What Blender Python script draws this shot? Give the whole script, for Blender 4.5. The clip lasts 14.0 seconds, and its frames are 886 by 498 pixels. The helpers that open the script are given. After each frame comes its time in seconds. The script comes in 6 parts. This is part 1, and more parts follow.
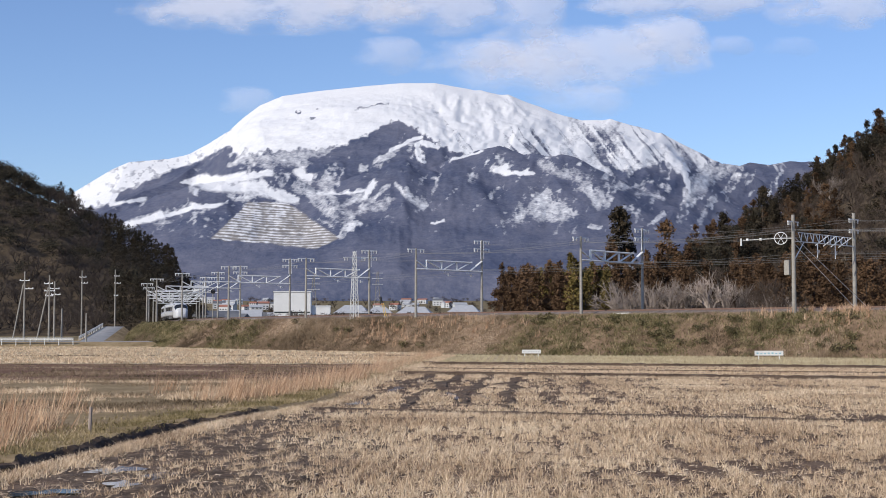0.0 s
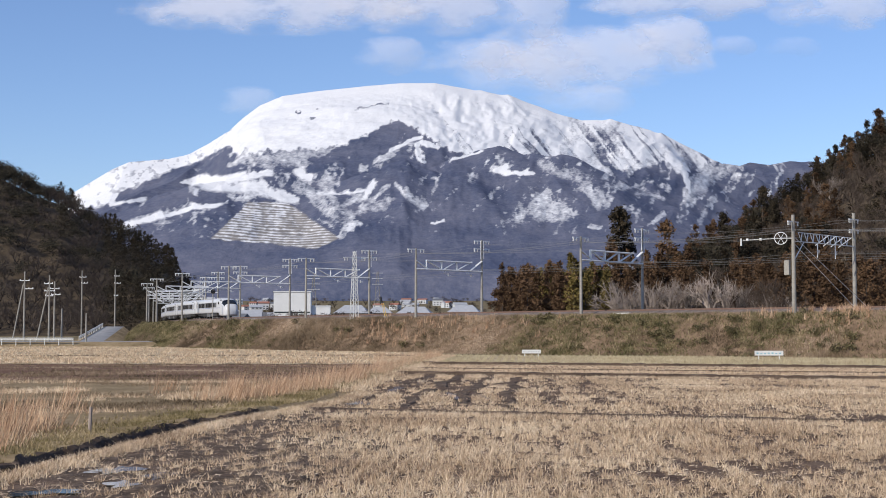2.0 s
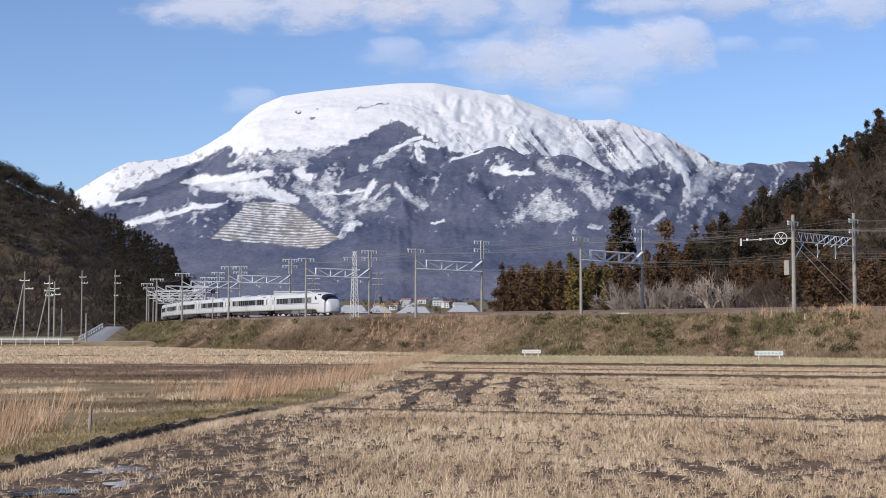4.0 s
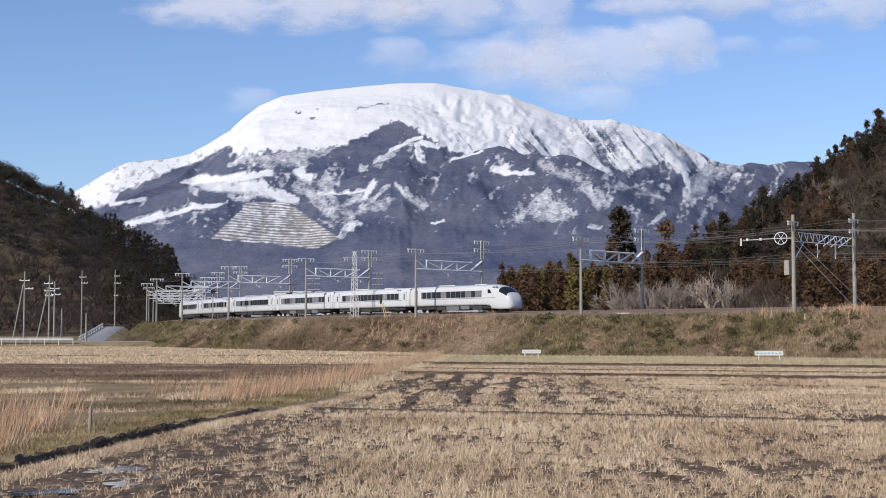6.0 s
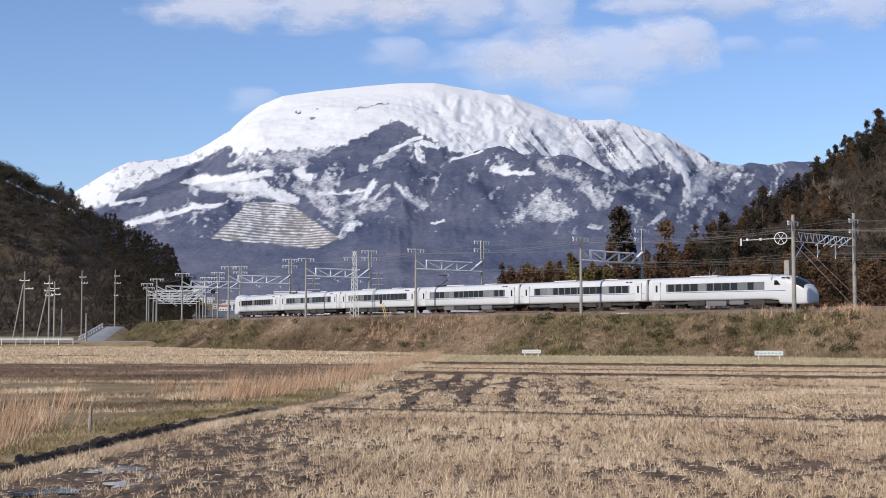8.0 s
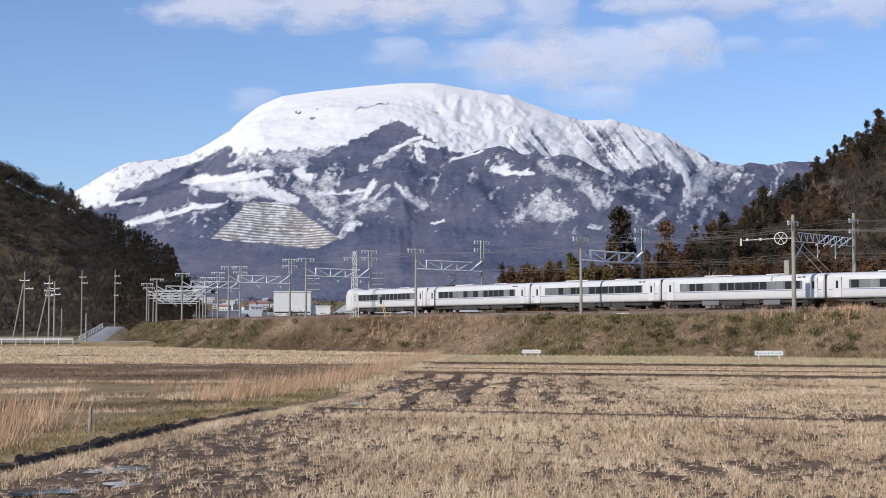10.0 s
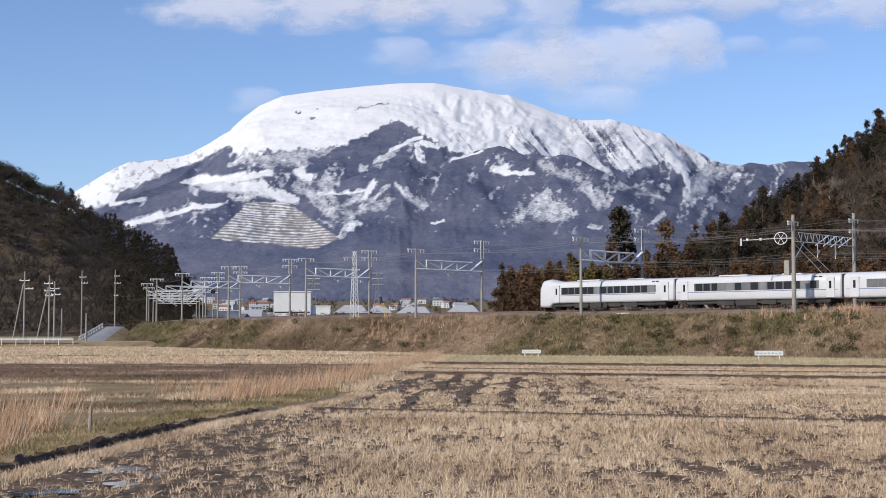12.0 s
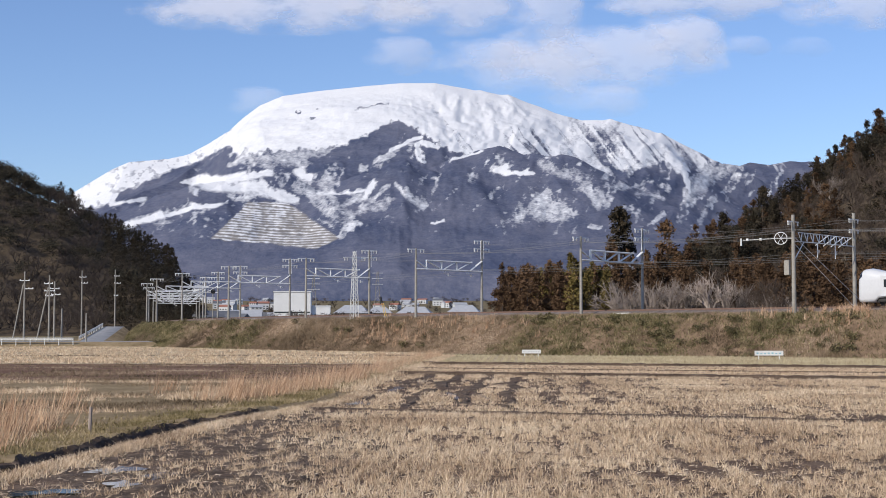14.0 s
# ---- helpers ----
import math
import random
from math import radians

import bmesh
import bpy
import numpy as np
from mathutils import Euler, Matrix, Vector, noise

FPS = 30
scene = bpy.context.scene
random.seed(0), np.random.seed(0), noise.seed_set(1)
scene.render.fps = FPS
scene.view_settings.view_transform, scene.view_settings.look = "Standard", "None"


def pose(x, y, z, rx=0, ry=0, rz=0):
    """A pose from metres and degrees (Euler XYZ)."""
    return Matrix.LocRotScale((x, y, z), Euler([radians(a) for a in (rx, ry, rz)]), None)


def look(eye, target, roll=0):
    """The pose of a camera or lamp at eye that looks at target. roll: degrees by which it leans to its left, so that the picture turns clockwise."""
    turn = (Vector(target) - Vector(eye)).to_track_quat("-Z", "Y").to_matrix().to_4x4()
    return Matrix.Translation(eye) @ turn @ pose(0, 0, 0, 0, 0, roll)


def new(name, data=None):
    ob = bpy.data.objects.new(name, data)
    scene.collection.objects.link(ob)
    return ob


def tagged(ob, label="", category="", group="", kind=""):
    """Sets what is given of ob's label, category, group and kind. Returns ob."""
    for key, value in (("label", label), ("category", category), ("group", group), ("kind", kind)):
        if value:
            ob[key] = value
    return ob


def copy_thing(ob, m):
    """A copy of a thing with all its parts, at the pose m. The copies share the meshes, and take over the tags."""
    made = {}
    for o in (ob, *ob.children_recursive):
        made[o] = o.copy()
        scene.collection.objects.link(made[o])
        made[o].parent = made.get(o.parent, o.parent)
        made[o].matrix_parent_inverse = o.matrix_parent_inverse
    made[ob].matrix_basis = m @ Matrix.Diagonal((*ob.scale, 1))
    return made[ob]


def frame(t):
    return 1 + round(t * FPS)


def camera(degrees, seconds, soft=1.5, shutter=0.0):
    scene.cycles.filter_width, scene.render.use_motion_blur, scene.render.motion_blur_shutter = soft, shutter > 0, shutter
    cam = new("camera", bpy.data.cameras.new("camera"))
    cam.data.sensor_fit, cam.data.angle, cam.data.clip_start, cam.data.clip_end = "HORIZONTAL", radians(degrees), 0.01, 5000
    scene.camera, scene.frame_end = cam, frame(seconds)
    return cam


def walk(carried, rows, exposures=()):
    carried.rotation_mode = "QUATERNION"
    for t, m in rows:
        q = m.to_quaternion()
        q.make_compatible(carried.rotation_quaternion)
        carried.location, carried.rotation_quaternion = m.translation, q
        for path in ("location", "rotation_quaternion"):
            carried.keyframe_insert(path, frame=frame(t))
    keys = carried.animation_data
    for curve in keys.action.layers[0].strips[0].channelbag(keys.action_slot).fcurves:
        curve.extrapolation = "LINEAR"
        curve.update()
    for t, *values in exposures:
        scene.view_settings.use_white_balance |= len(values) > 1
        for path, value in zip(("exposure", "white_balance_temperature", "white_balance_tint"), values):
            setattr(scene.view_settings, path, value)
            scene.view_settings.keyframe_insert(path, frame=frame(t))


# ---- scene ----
EYE = Vector((0, 0, 2.4))
AIM = Vector((0, 2550, 151.4))
cam = camera(34.18, 14.0, soft=0.95)
walk(cam, [(0.0, look(EYE, AIM)), (14.0, look(EYE, AIM))])

# ---- light ----
SUN_FROM = Vector((-0.735, -0.678, 0)).normalized()
SUN_UP = radians(33)
world = bpy.data.worlds.new("sky")
scene.world = world
world.use_nodes = True
wn = world.node_tree.nodes
sky = wn.new("ShaderNodeTexSky")
sky.sky_type = "NISHITA"
sky.sun_disc = False
sky.sun_elevation = SUN_UP
sky.sun_rotation = math.atan2(SUN_FROM.x, SUN_FROM.y)
sky.altitude = 150
sky.air_density, sky.dust_density, sky.ozone_density = 1.0, 0.3, 3.0
wn["Background"].inputs["Strength"].default_value = 0.11
tone = wn.new("ShaderNodeMix")
tone.data_type, tone.blend_type = "RGBA", "MULTIPLY"
tone.inputs["Factor"].default_value = 1.0
tone.inputs["B"].default_value = (0.95, 1.0, 1.21, 1)
world.node_tree.links.new(sky.outputs[0], tone.inputs["A"])
world.node_tree.links.new(tone.outputs["Result"], wn["Background"].inputs["Color"])
sun_data = bpy.data.lights.new("sun", "SUN")
sun_data.energy, sun_data.angle, sun_data.color = 4.0, radians(0.5), (1.0, 0.92, 0.80)
sun = new("sun", sun_data)
sun.matrix_world = look(Vector((SUN_FROM.x * math.cos(SUN_UP), SUN_FROM.y * math.cos(SUN_UP), math.sin(SUN_UP))) * 500, (0, 0, 0))
scene.view_settings.exposure = 0.06


# ---- small tools ----
def smooth(a, b, x):
    t = np.clip((x - a) / (b - a), 0, 1)
    return t * t * (3 - 2 * t)


def mesh_of(name, verts, faces, mats=(), shade=False, index=None):
    me = bpy.data.meshes.new(name)
    me.from_pydata([tuple(map(float, v)) for v in verts], [], [tuple(map(int, f)) for f in faces])
    for m in mats:
        me.materials.append(m)
    if index is not None:
        me.polygons.foreach_set("material_index", np.asarray(index, dtype=np.int32))
    if shade:
        me.polygons.foreach_set("use_smooth", np.ones(len(me.polygons), dtype=bool))
    me.update()
    return me


def part(name, bm, material, parent, label="", shade=False):
    """A bmesh as one mesh object under a thing."""
    me = bpy.data.meshes.new(name)
    if shade:
        for fc in bm.faces:
            fc.smooth = True
    bm.to_mesh(me)
    bm.free()
    me.materials.append(material)
    ob = new(name, me)
    ob.parent = parent
    if label:
        tagged(ob, label)
    return ob


def share(name, me, parent, m=None):
    """Another object on the same mesh, under parent."""
    ob = new(name, me)
    ob.parent = parent
    if m is not None:
        ob.matrix_basis = m
    return ob


def box(bm, x, y, z, sx, sy, sz, m=None):
    """A box with its centre at x, y and its underside at z."""
    c = [bm.verts.new((x + i * sx / 2, y + j * sy / 2, z + k * sz)) for k in (0, 1) for j in (-1, 1) for i in (-1, 1)]
    if m is not None:
        for v in c:
            v.co = m @ v.co
    for q in ((0, 2, 3, 1), (4, 5, 7, 6), (0, 1, 5, 4), (2, 6, 7, 3), (0, 4, 6, 2), (1, 3, 7, 5)):
        bm.faces.new([c[i] for i in q])
    return bm


def rod(bm, p, q, r0, r1=None, n=6):
    """A round bar from p to q."""
    p, q = Vector(p), Vector(q)
    r1 = r0 if r1 is None else r1
    d = (q - p).normalized()
    u = d.cross(Vector((0, 0, 1)) if abs(d.z) < 0.9 else Vector((1, 0, 0))).normalized()
    w = d.cross(u)
    a = [bm.verts.new(p + r0 * (math.cos(t) * u + math.sin(t) * w)) for t in (2 * math.pi * i / n for i in range(n))]
    b = [bm.verts.new(q + r1 * (math.cos(t) * u + math.sin(t) * w)) for t in (2 * math.pi * i / n for i in range(n))]
    for i in range(n):
        bm.faces.new((a[i], b[i], b[(i + 1) % n], a[(i + 1) % n]))
    bm.faces.new(a)
    bm.faces.new(b[::-1])
    return bm


def fbm(x, y, size, octaves=4, seed=0.0):
    """Smooth noise in arrays x, y, about -1 to 1."""
    rs = np.random.RandomState(int(seed * 17) + 5)
    perm = rs.rand(256, 256)
    out, amp, tot = np.zeros_like(np.asarray(x, dtype=float)), 1.0, 0.0
    for o in range(octaves):
        u, v = np.asarray(x) / size * 2 ** o + 31.7 * o, np.asarray(y) / size * 2 ** o + 11.3 * o
        iu, iv = np.floor(u).astype(int), np.floor(v).astype(int)
        fu, fv = u - iu, v - iv
        fu, fv = fu * fu * (3 - 2 * fu), fv * fv * (3 - 2 * fv)
        g = lambda a, b: perm[a % 256, b % 256]
        val = (g(iu, iv) * (1 - fu) + g(iu + 1, iv) * fu) * (1 - fv) + (g(iu, iv + 1) * (1 - fu) + g(iu + 1, iv + 1) * fu) * fv
        out += amp * (2 * val - 1)
        tot += amp
        amp *= 0.55
    return out / tot * 1.6


# ---- materials ----
def material(name, stops, scale=2.0, rough=0.8, bump=0.3, fine=12.0, metal=0.0, vary=0.0, stretch=(1, 1, 1), spec=0.4, dist=0.05):
    """A surface whose colour runs through stops by coarse and fine noise; vary: shift of brightness from object to object."""
    m = bpy.data.materials.new(name)
    m.use_nodes = True
    nt = m.node_tree
    n, li = nt.nodes, nt.links
    b = n["Principled BSDF"]
    co = n.new("ShaderNodeTexCoord")
    mp = n.new("ShaderNodeMapping")
    mp.inputs["Scale"].default_value = stretch
    li.new(co.outputs["Object"], mp.inputs["Vector"])
    n1, n2 = n.new("ShaderNodeTexNoise"), n.new("ShaderNodeTexNoise")
    for nn, sc, de in ((n1, scale, 5), (n2, scale * fine, 4)):
        nn.inputs["Scale"].default_value, nn.inputs["Detail"].default_value, nn.inputs["Roughness"].default_value = sc, de, 0.65
        li.new(mp.outputs[0], nn.inputs["Vector"])
    mix = n.new("ShaderNodeMix")
    mix.inputs["Factor"].default_value = 0.42
    li.new(n1.outputs["Fac"], mix.inputs["A"])
    li.new(n2.outputs["Fac"], mix.inputs["B"])
    ramp = n.new("ShaderNodeValToRGB")
    el = ramp.color_ramp.elements
    pos = np.linspace(0.33, 0.67, len(stops))
    while len(el) < len(stops):
        el.new(0.5)
    for e, p, c in zip(el, pos, stops):
        e.position, e.color = p, (*c, 1)
    li.new(mix.outputs["Result"], ramp.inputs["Fac"])
    src = ramp.outputs["Color"]
    if vary:
        oi = n.new("ShaderNodeObjectInfo")
        mr = n.new("ShaderNodeMapRange")
        mr.inputs["To Min"].default_value, mr.inputs["To Max"].default_value = 1 - vary, 1 + vary
        li.new(oi.outputs["Random"], mr.inputs["Value"])
        hs = n.new("ShaderNodeHueSaturation")
        li.new(mr.outputs[0], hs.inputs["Value"])
        li.new(src, hs.inputs["Color"])
        src = hs.outputs["Color"]
    li.new(src, b.inputs["Base Color"])
    b.inputs["Roughness"].default_value, b.inputs["Metallic"].default_value = rough, metal
    b.inputs["Specular IOR Level"].default_value = spec
    if bump:
        bp = n.new("ShaderNodeBump")
        bp.inputs["Strength"].default_value, bp.inputs["Distance"].default_value = bump, dist
        li.new(n2.outputs["Fac"], bp.inputs["Height"])
        li.new(bp.outputs[0], b.inputs["Normal"])
    return m


M = {
    "soil": material("soil", [(0.045, 0.030, 0.021), (0.10, 0.068, 0.047), (0.19, 0.135, 0.09)], 0.5, 0.95, 0.8, 14, spec=0.15),
    "mud": material("mud", [(0.045, 0.031, 0.022), (0.11, 0.078, 0.054), (0.26, 0.19, 0.132)], 1.6, 0.85, 1.0, 7, spec=0.12),
    "damp_soil": material("damp_soil", [(0.052, 0.034, 0.024), (0.125, 0.083, 0.057), (0.25, 0.178, 0.12)], 0.7, 0.95, 0.9, 14, spec=0.15),
    "stubble_ground": material("stubble_ground", [(0.09, 0.06, 0.042), (0.20, 0.138, 0.095), (0.38, 0.275, 0.185)], 0.5, 0.95, 0.8, 18, spec=0.1),
    "pale_stubble": material("pale_stubble", [(0.27, 0.205, 0.13), (0.42, 0.335, 0.215), (0.52, 0.43, 0.285)], 0.12, 0.95, 0.6, 20, spec=0.1, stretch=(0.35, 1, 1)),
    "brown_field": material("brown_field", [(0.10, 0.056, 0.038), (0.17, 0.10, 0.068), (0.27, 0.18, 0.115)], 0.45, 0.95, 0.6, 16, spec=0.1, stretch=(0.3, 1, 1)),
    "verge": material("verge", [(0.12, 0.088, 0.045), (0.25, 0.185, 0.105), (0.38, 0.295, 0.18)], 0.3, 0.95, 0.7, 12, spec=0.1),
    "meadow": material("meadow", [(0.10, 0.085, 0.045), (0.17, 0.135, 0.075), (0.24, 0.19, 0.115)], 0.02, 0.95, 0.4, 30, spec=0.1),
    "bank": material("bank", [(0.10, 0.07, 0.046), (0.19, 0.13, 0.085), (0.30, 0.21, 0.14)], 0.25, 0.95, 0.8, 8, spec=0.1),
    "ballast": material("ballast", [(0.10, 0.075, 0.06), (0.19, 0.15, 0.125), (0.28, 0.23, 0.19)], 1.5, 0.95, 0.9, 8, spec=0.2),
    "concrete": material("concrete", [(0.20, 0.187, 0.165), (0.29, 0.272, 0.238), (0.37, 0.35, 0.31)], 0.8, 0.85, 0.3, 10),
    "galv": material("galvanised_steel", [(0.60, 0.61, 0.61), (0.74, 0.75, 0.75), (0.82, 0.82, 0.81)], 1.5, 0.55, 0.1, 8, metal=0.0),
    "steel_white": material("white_painted_steel", [(0.55, 0.55, 0.52), (0.68, 0.68, 0.65), (0.75, 0.75, 0.72)], 1.0, 0.6, 0.1, 8),
    "porcelain": material("porcelain", [(0.75, 0.75, 0.73), (0.85, 0.85, 0.83)], 3, 0.25, 0.0),
    "rust": material("rusty_rail", [(0.09, 0.05, 0.035), (0.17, 0.10, 0.07)], 2, 0.7, 0.2),
    "wire": material("wire", [(0.16, 0.16, 0.16), (0.22, 0.22, 0.22)], 1, 0.6, 0.0),
    "wood_floor": material("forest_floor", [(0.045, 0.035, 0.025), (0.085, 0.065, 0.045), (0.13, 0.10, 0.07)], 0.12, 1.0, 0.6, 10, spec=0.1),
    "bark": material("bark", [(0.06, 0.045, 0.035), (0.11, 0.085, 0.065)], 2, 0.95, 0.4),
    "twig": material("bare_twigs", [(0.19, 0.15, 0.125), (0.28, 0.23, 0.195), (0.38, 0.32, 0.275)], 0.5, 0.95, 0.0, 6, vary=0.3),
    "twig_brown": material("brown_twigs", [(0.050, 0.036, 0.027), (0.085, 0.062, 0.048), (0.13, 0.098, 0.077)], 0.2, 0.95, 0.0, 6, vary=0.25),
    # brown twigs darkened: the shade on the far hill's facing is in this colour
    "twig_dark": material("dark_twigs", [(0.038, 0.028, 0.024), (0.068, 0.052, 0.043), (0.112, 0.087, 0.074)], 0.03, 0.95, 0.0, 20),
    "cedar": material("cedar_foliage", [(0.017, 0.015, 0.010), (0.036, 0.029, 0.019), (0.068, 0.050, 0.031)], 0.35, 0.85, 0.0, 6, vary=0.35, spec=0.15),
    "cedar_rust": material("rusty_cedar_foliage", [(0.044, 0.027, 0.016), (0.092, 0.054, 0.030), (0.155, 0.092, 0.048)], 0.35, 0.85, 0.0, 6, vary=0.35, spec=0.15),
    "cedar_olive": material("olive_cedar_foliage", [(0.060, 0.050, 0.017), (0.145, 0.110, 0.036), (0.24, 0.175, 0.06)], 0.35, 0.85, 0.0, 6, vary=0.3, spec=0.15),
    "broadleaf": material("evergreen_leaves", [(0.017, 0.015, 0.011), (0.034, 0.029, 0.019), (0.062, 0.050, 0.032)], 0.4, 0.8, 0.0, 6, vary=0.35, spec=0.2),
}

# ---- railway line in plan ----
R_BODY, A0, RAIL_Z = 339.37, 0.795, 5.15
CENTRE = Vector((30.18 + R_BODY * math.cos(A0), 157.16 + R_BODY * math.sin(A0)))
LINE = []


def lay_line():
    """Samples of distance, x, y and heading along the near track, every half metre."""
    r, a, x, y = R_BODY - 1.45, 0.0, 0.0, 0.0
    for i in range(-520, 1041):
        s = i * 0.5
        if s <= 215:
            a = A0 - s / R_BODY
            x, y = CENTRE.x - r * math.cos(a), CENTRE.y - r * math.sin(a)
        else:
            a -= 0.5 / R_BODY if s > 300 else 0
            x, y = x - 0.5 * math.sin(a), y + 0.5 * math.cos(a)
        LINE.append((s, x, y, a))


lay_line()
LINE_T = np.array(LINE)


def track(s, off=0.0, z=0.0):
    """A place at distance s along the near track, off metres to the field side of it; and the heading there."""
    x, y, a = (np.interp(s, LINE_T[:, 0], LINE_T[:, k]) for k in (1, 2, 3))
    return Vector((x - off * math.cos(a), y - off * math.sin(a), z)), float(a)


def behind(x, y):
    """How far places lie behind the near track (negative: on the field side)."""
    s = LINE_T[::8]
    d = np.full(np.shape(x), 1e9)
    out = np.zeros(np.shape(x))
    for _, lx, ly, a in s:
        dd = np.hypot(x - lx, y - ly)
        near = dd < d
        d = np.where(near, dd, d)
        out = np.where(near, (x - lx) * math.cos(a) + (y - ly) * math.sin(a), out)
    return out


def land(x, y):
    """Height of the open ground."""
    y = np.asarray(y, dtype=float)
    return 0.0125 * np.maximum(y - 320, 0) + 0.02 * np.clip(y - 1100, 0, 2000)


def grid_mesh(name, xs, ys, zf, mats, shade=True, flip=False):
    gx, gy = np.meshgrid(xs, ys)
    gz = zf(gx, gy)
    v = np.stack([gx, gy, gz], -1).reshape(-1, 3)
    nx, ny = len(xs), len(ys)
    i = (np.arange(ny - 1)[:, None] * nx + np.arange(nx - 1)[None]).ravel()
    f = np.stack([i, i + 1, i + nx + 1, i + nx], -1)
    me = bpy.data.meshes.new(name)
    me.vertices.add(len(v))
    me.vertices.foreach_set("co", v.ravel())
    me.loops.add(f.size)
    me.loops.foreach_set("vertex_index", f.ravel().astype(np.int32))
    me.polygons.add(len(f))
    me.polygons.foreach_set("loop_start", np.arange(0, f.size, 4, dtype=np.int32))
    me.polygons.foreach_set("loop_total", np.full(len(f), 4, dtype=np.int32))
    me.polygons.foreach_set("use_smooth", np.full(len(f), shade))
    for m in mats:
        me.materials.append(m)
    me.update(calc_edges=True)
    me.validate()
    return me, gx, gy, gz


# ---- ground ----
me, *_ = grid_mesh("ground", np.sign(np.linspace(-1, 1, 161)) * np.abs(np.linspace(-1, 1, 161)) ** 2.4 * 6000,
                   np.concatenate([np.linspace(-6000, -40, 12), np.linspace(-30, 350, 96), np.linspace(360, 6000, 60)]),
                   lambda x, y: land(x, y) + np.where(np.hypot(x, y) < 320, 0.03 * fbm(x, y, 5, 3, 1), 0) - 0.05, [M["meadow"]])
tagged(new("ground", me), "flat valley floor of dry grass and fallow fields", "ground", kind="structure")


# ---- mountain ----
# ridge lines of the massif: x, y, height
RIDGES = {
    "crest": [(-1224, 4300, 323), (-1137, 4350, 418), (-1013, 4400, 506), (-964, 4400, 527), (-843, 4420, 540), (-760, 4440, 564), (-676, 4460, 623), (-626, 4480, 675), (-576, 4500, 718), (-505, 4500, 748), (-399, 4500, 763), (-238, 4500, 780), (-132, 4500, 789), (-25, 4500, 789), (117, 4500, 764), (206, 4500, 750), (295, 4500, 718), (356, 4490, 691), (435, 4480, 668), (524, 4480, 670), (611, 4470, 647), (679, 4460, 623), (732, 4460, 591), (805, 4480, 551), (867, 4600, 545), (1049, 4700, 563), (1228, 4750, 574), (1468, 4750, 544)],
    "left_spur": [(-676, 4460, 623), (-710, 4250, 513), (-772, 4050, 436), (-840, 3850, 366), (-910, 3650, 282)],
    "plateau_spur": [(117, 4500, 764), (-24, 4380, 699), (-116, 4250, 644), (-169, 4120, 590), (-226, 3980, 507), (-275, 3800, 398), (-322, 3650, 332)],
    "snow_spur": [(-24, 4380, 699), (-65, 4200, 612), (-30, 4000, 530), (9, 3850, 454)],
    "centre_spur": [(206, 4500, 750), (248, 4300, 638), (296, 4150, 550), (336, 3950, 453)],
    "right_spur": [(524, 4480, 670), (468, 4300, 570), (470, 4100, 470), (418, 3850, 381)],
    "saddle_spur": [(679, 4460, 623), (613, 4250, 513), (536, 4050, 440), (473, 3800, 361)],
    "east_spur": [(805, 4480, 551), (722, 4250, 457), (639, 4000, 364), (576, 3700, 278)],
    "far_spur": [(1228, 4750, 574), (986, 4500, 477), (803, 4200, 362), (651, 3800, 241)],
    "terrace_hill": [(-822, 3250, 181), (-717, 3350, 255), (-658, 3420, 322), (-581, 3480, 369), (-491, 3520, 394), (-408, 3520, 391), (-332, 3460, 345), (-259, 3400, 288), (-207, 3320, 224), (-168, 3200, 159)],
    "front_ridge": [(-268, 3050, 134), (-230, 3180, 208), (-190, 3350, 325), (-143, 3500, 416), (-90, 3550, 447), (-34, 3550, 424), (37, 3600, 457), (95, 3650, 475), (153, 3650, 478), (208, 3620, 451), (303, 3560, 437), (358, 3480, 383), (403, 3400, 330), (449, 3300, 277), (508, 3180, 225), (594, 3050, 158)],
    "front_spur_west": [(-90, 3550, 447), (-108, 3350, 338), (-115, 3120, 211), (-120, 2930, 117)],
    "front_spur_mid": [(153, 3650, 478), (113, 3420, 352), (70, 3200, 241), (47, 2950, 130)],
    "front_spur_east": [(303, 3560, 437), (237, 3330, 323), (183, 3080, 202), (167, 2920, 117)],
}
SIDE = {"crest": 0.44, "terrace_hill": 0.42, "front_ridge": 0.46}


def ridge_height(x, y, pts, slope):
    """Height of the flanks that fall away from one ridge line."""
    best = np.full(np.shape(x), -1e6)
    for (x0, y0, z0), (x1, y1, z1) in zip(pts[:-1], pts[1:]):
        dx, dy = x1 - x0, y1 - y0
        t = np.clip(((x - x0) * dx + (y - y0) * dy) / (dx * dx + dy * dy), 0, 1)
        d = np.hypot(x - x0 - t * dx, y - y0 - t * dy)
        best = np.maximum(best, z0 + t * (z1 - z0) - slope * d)
    return best


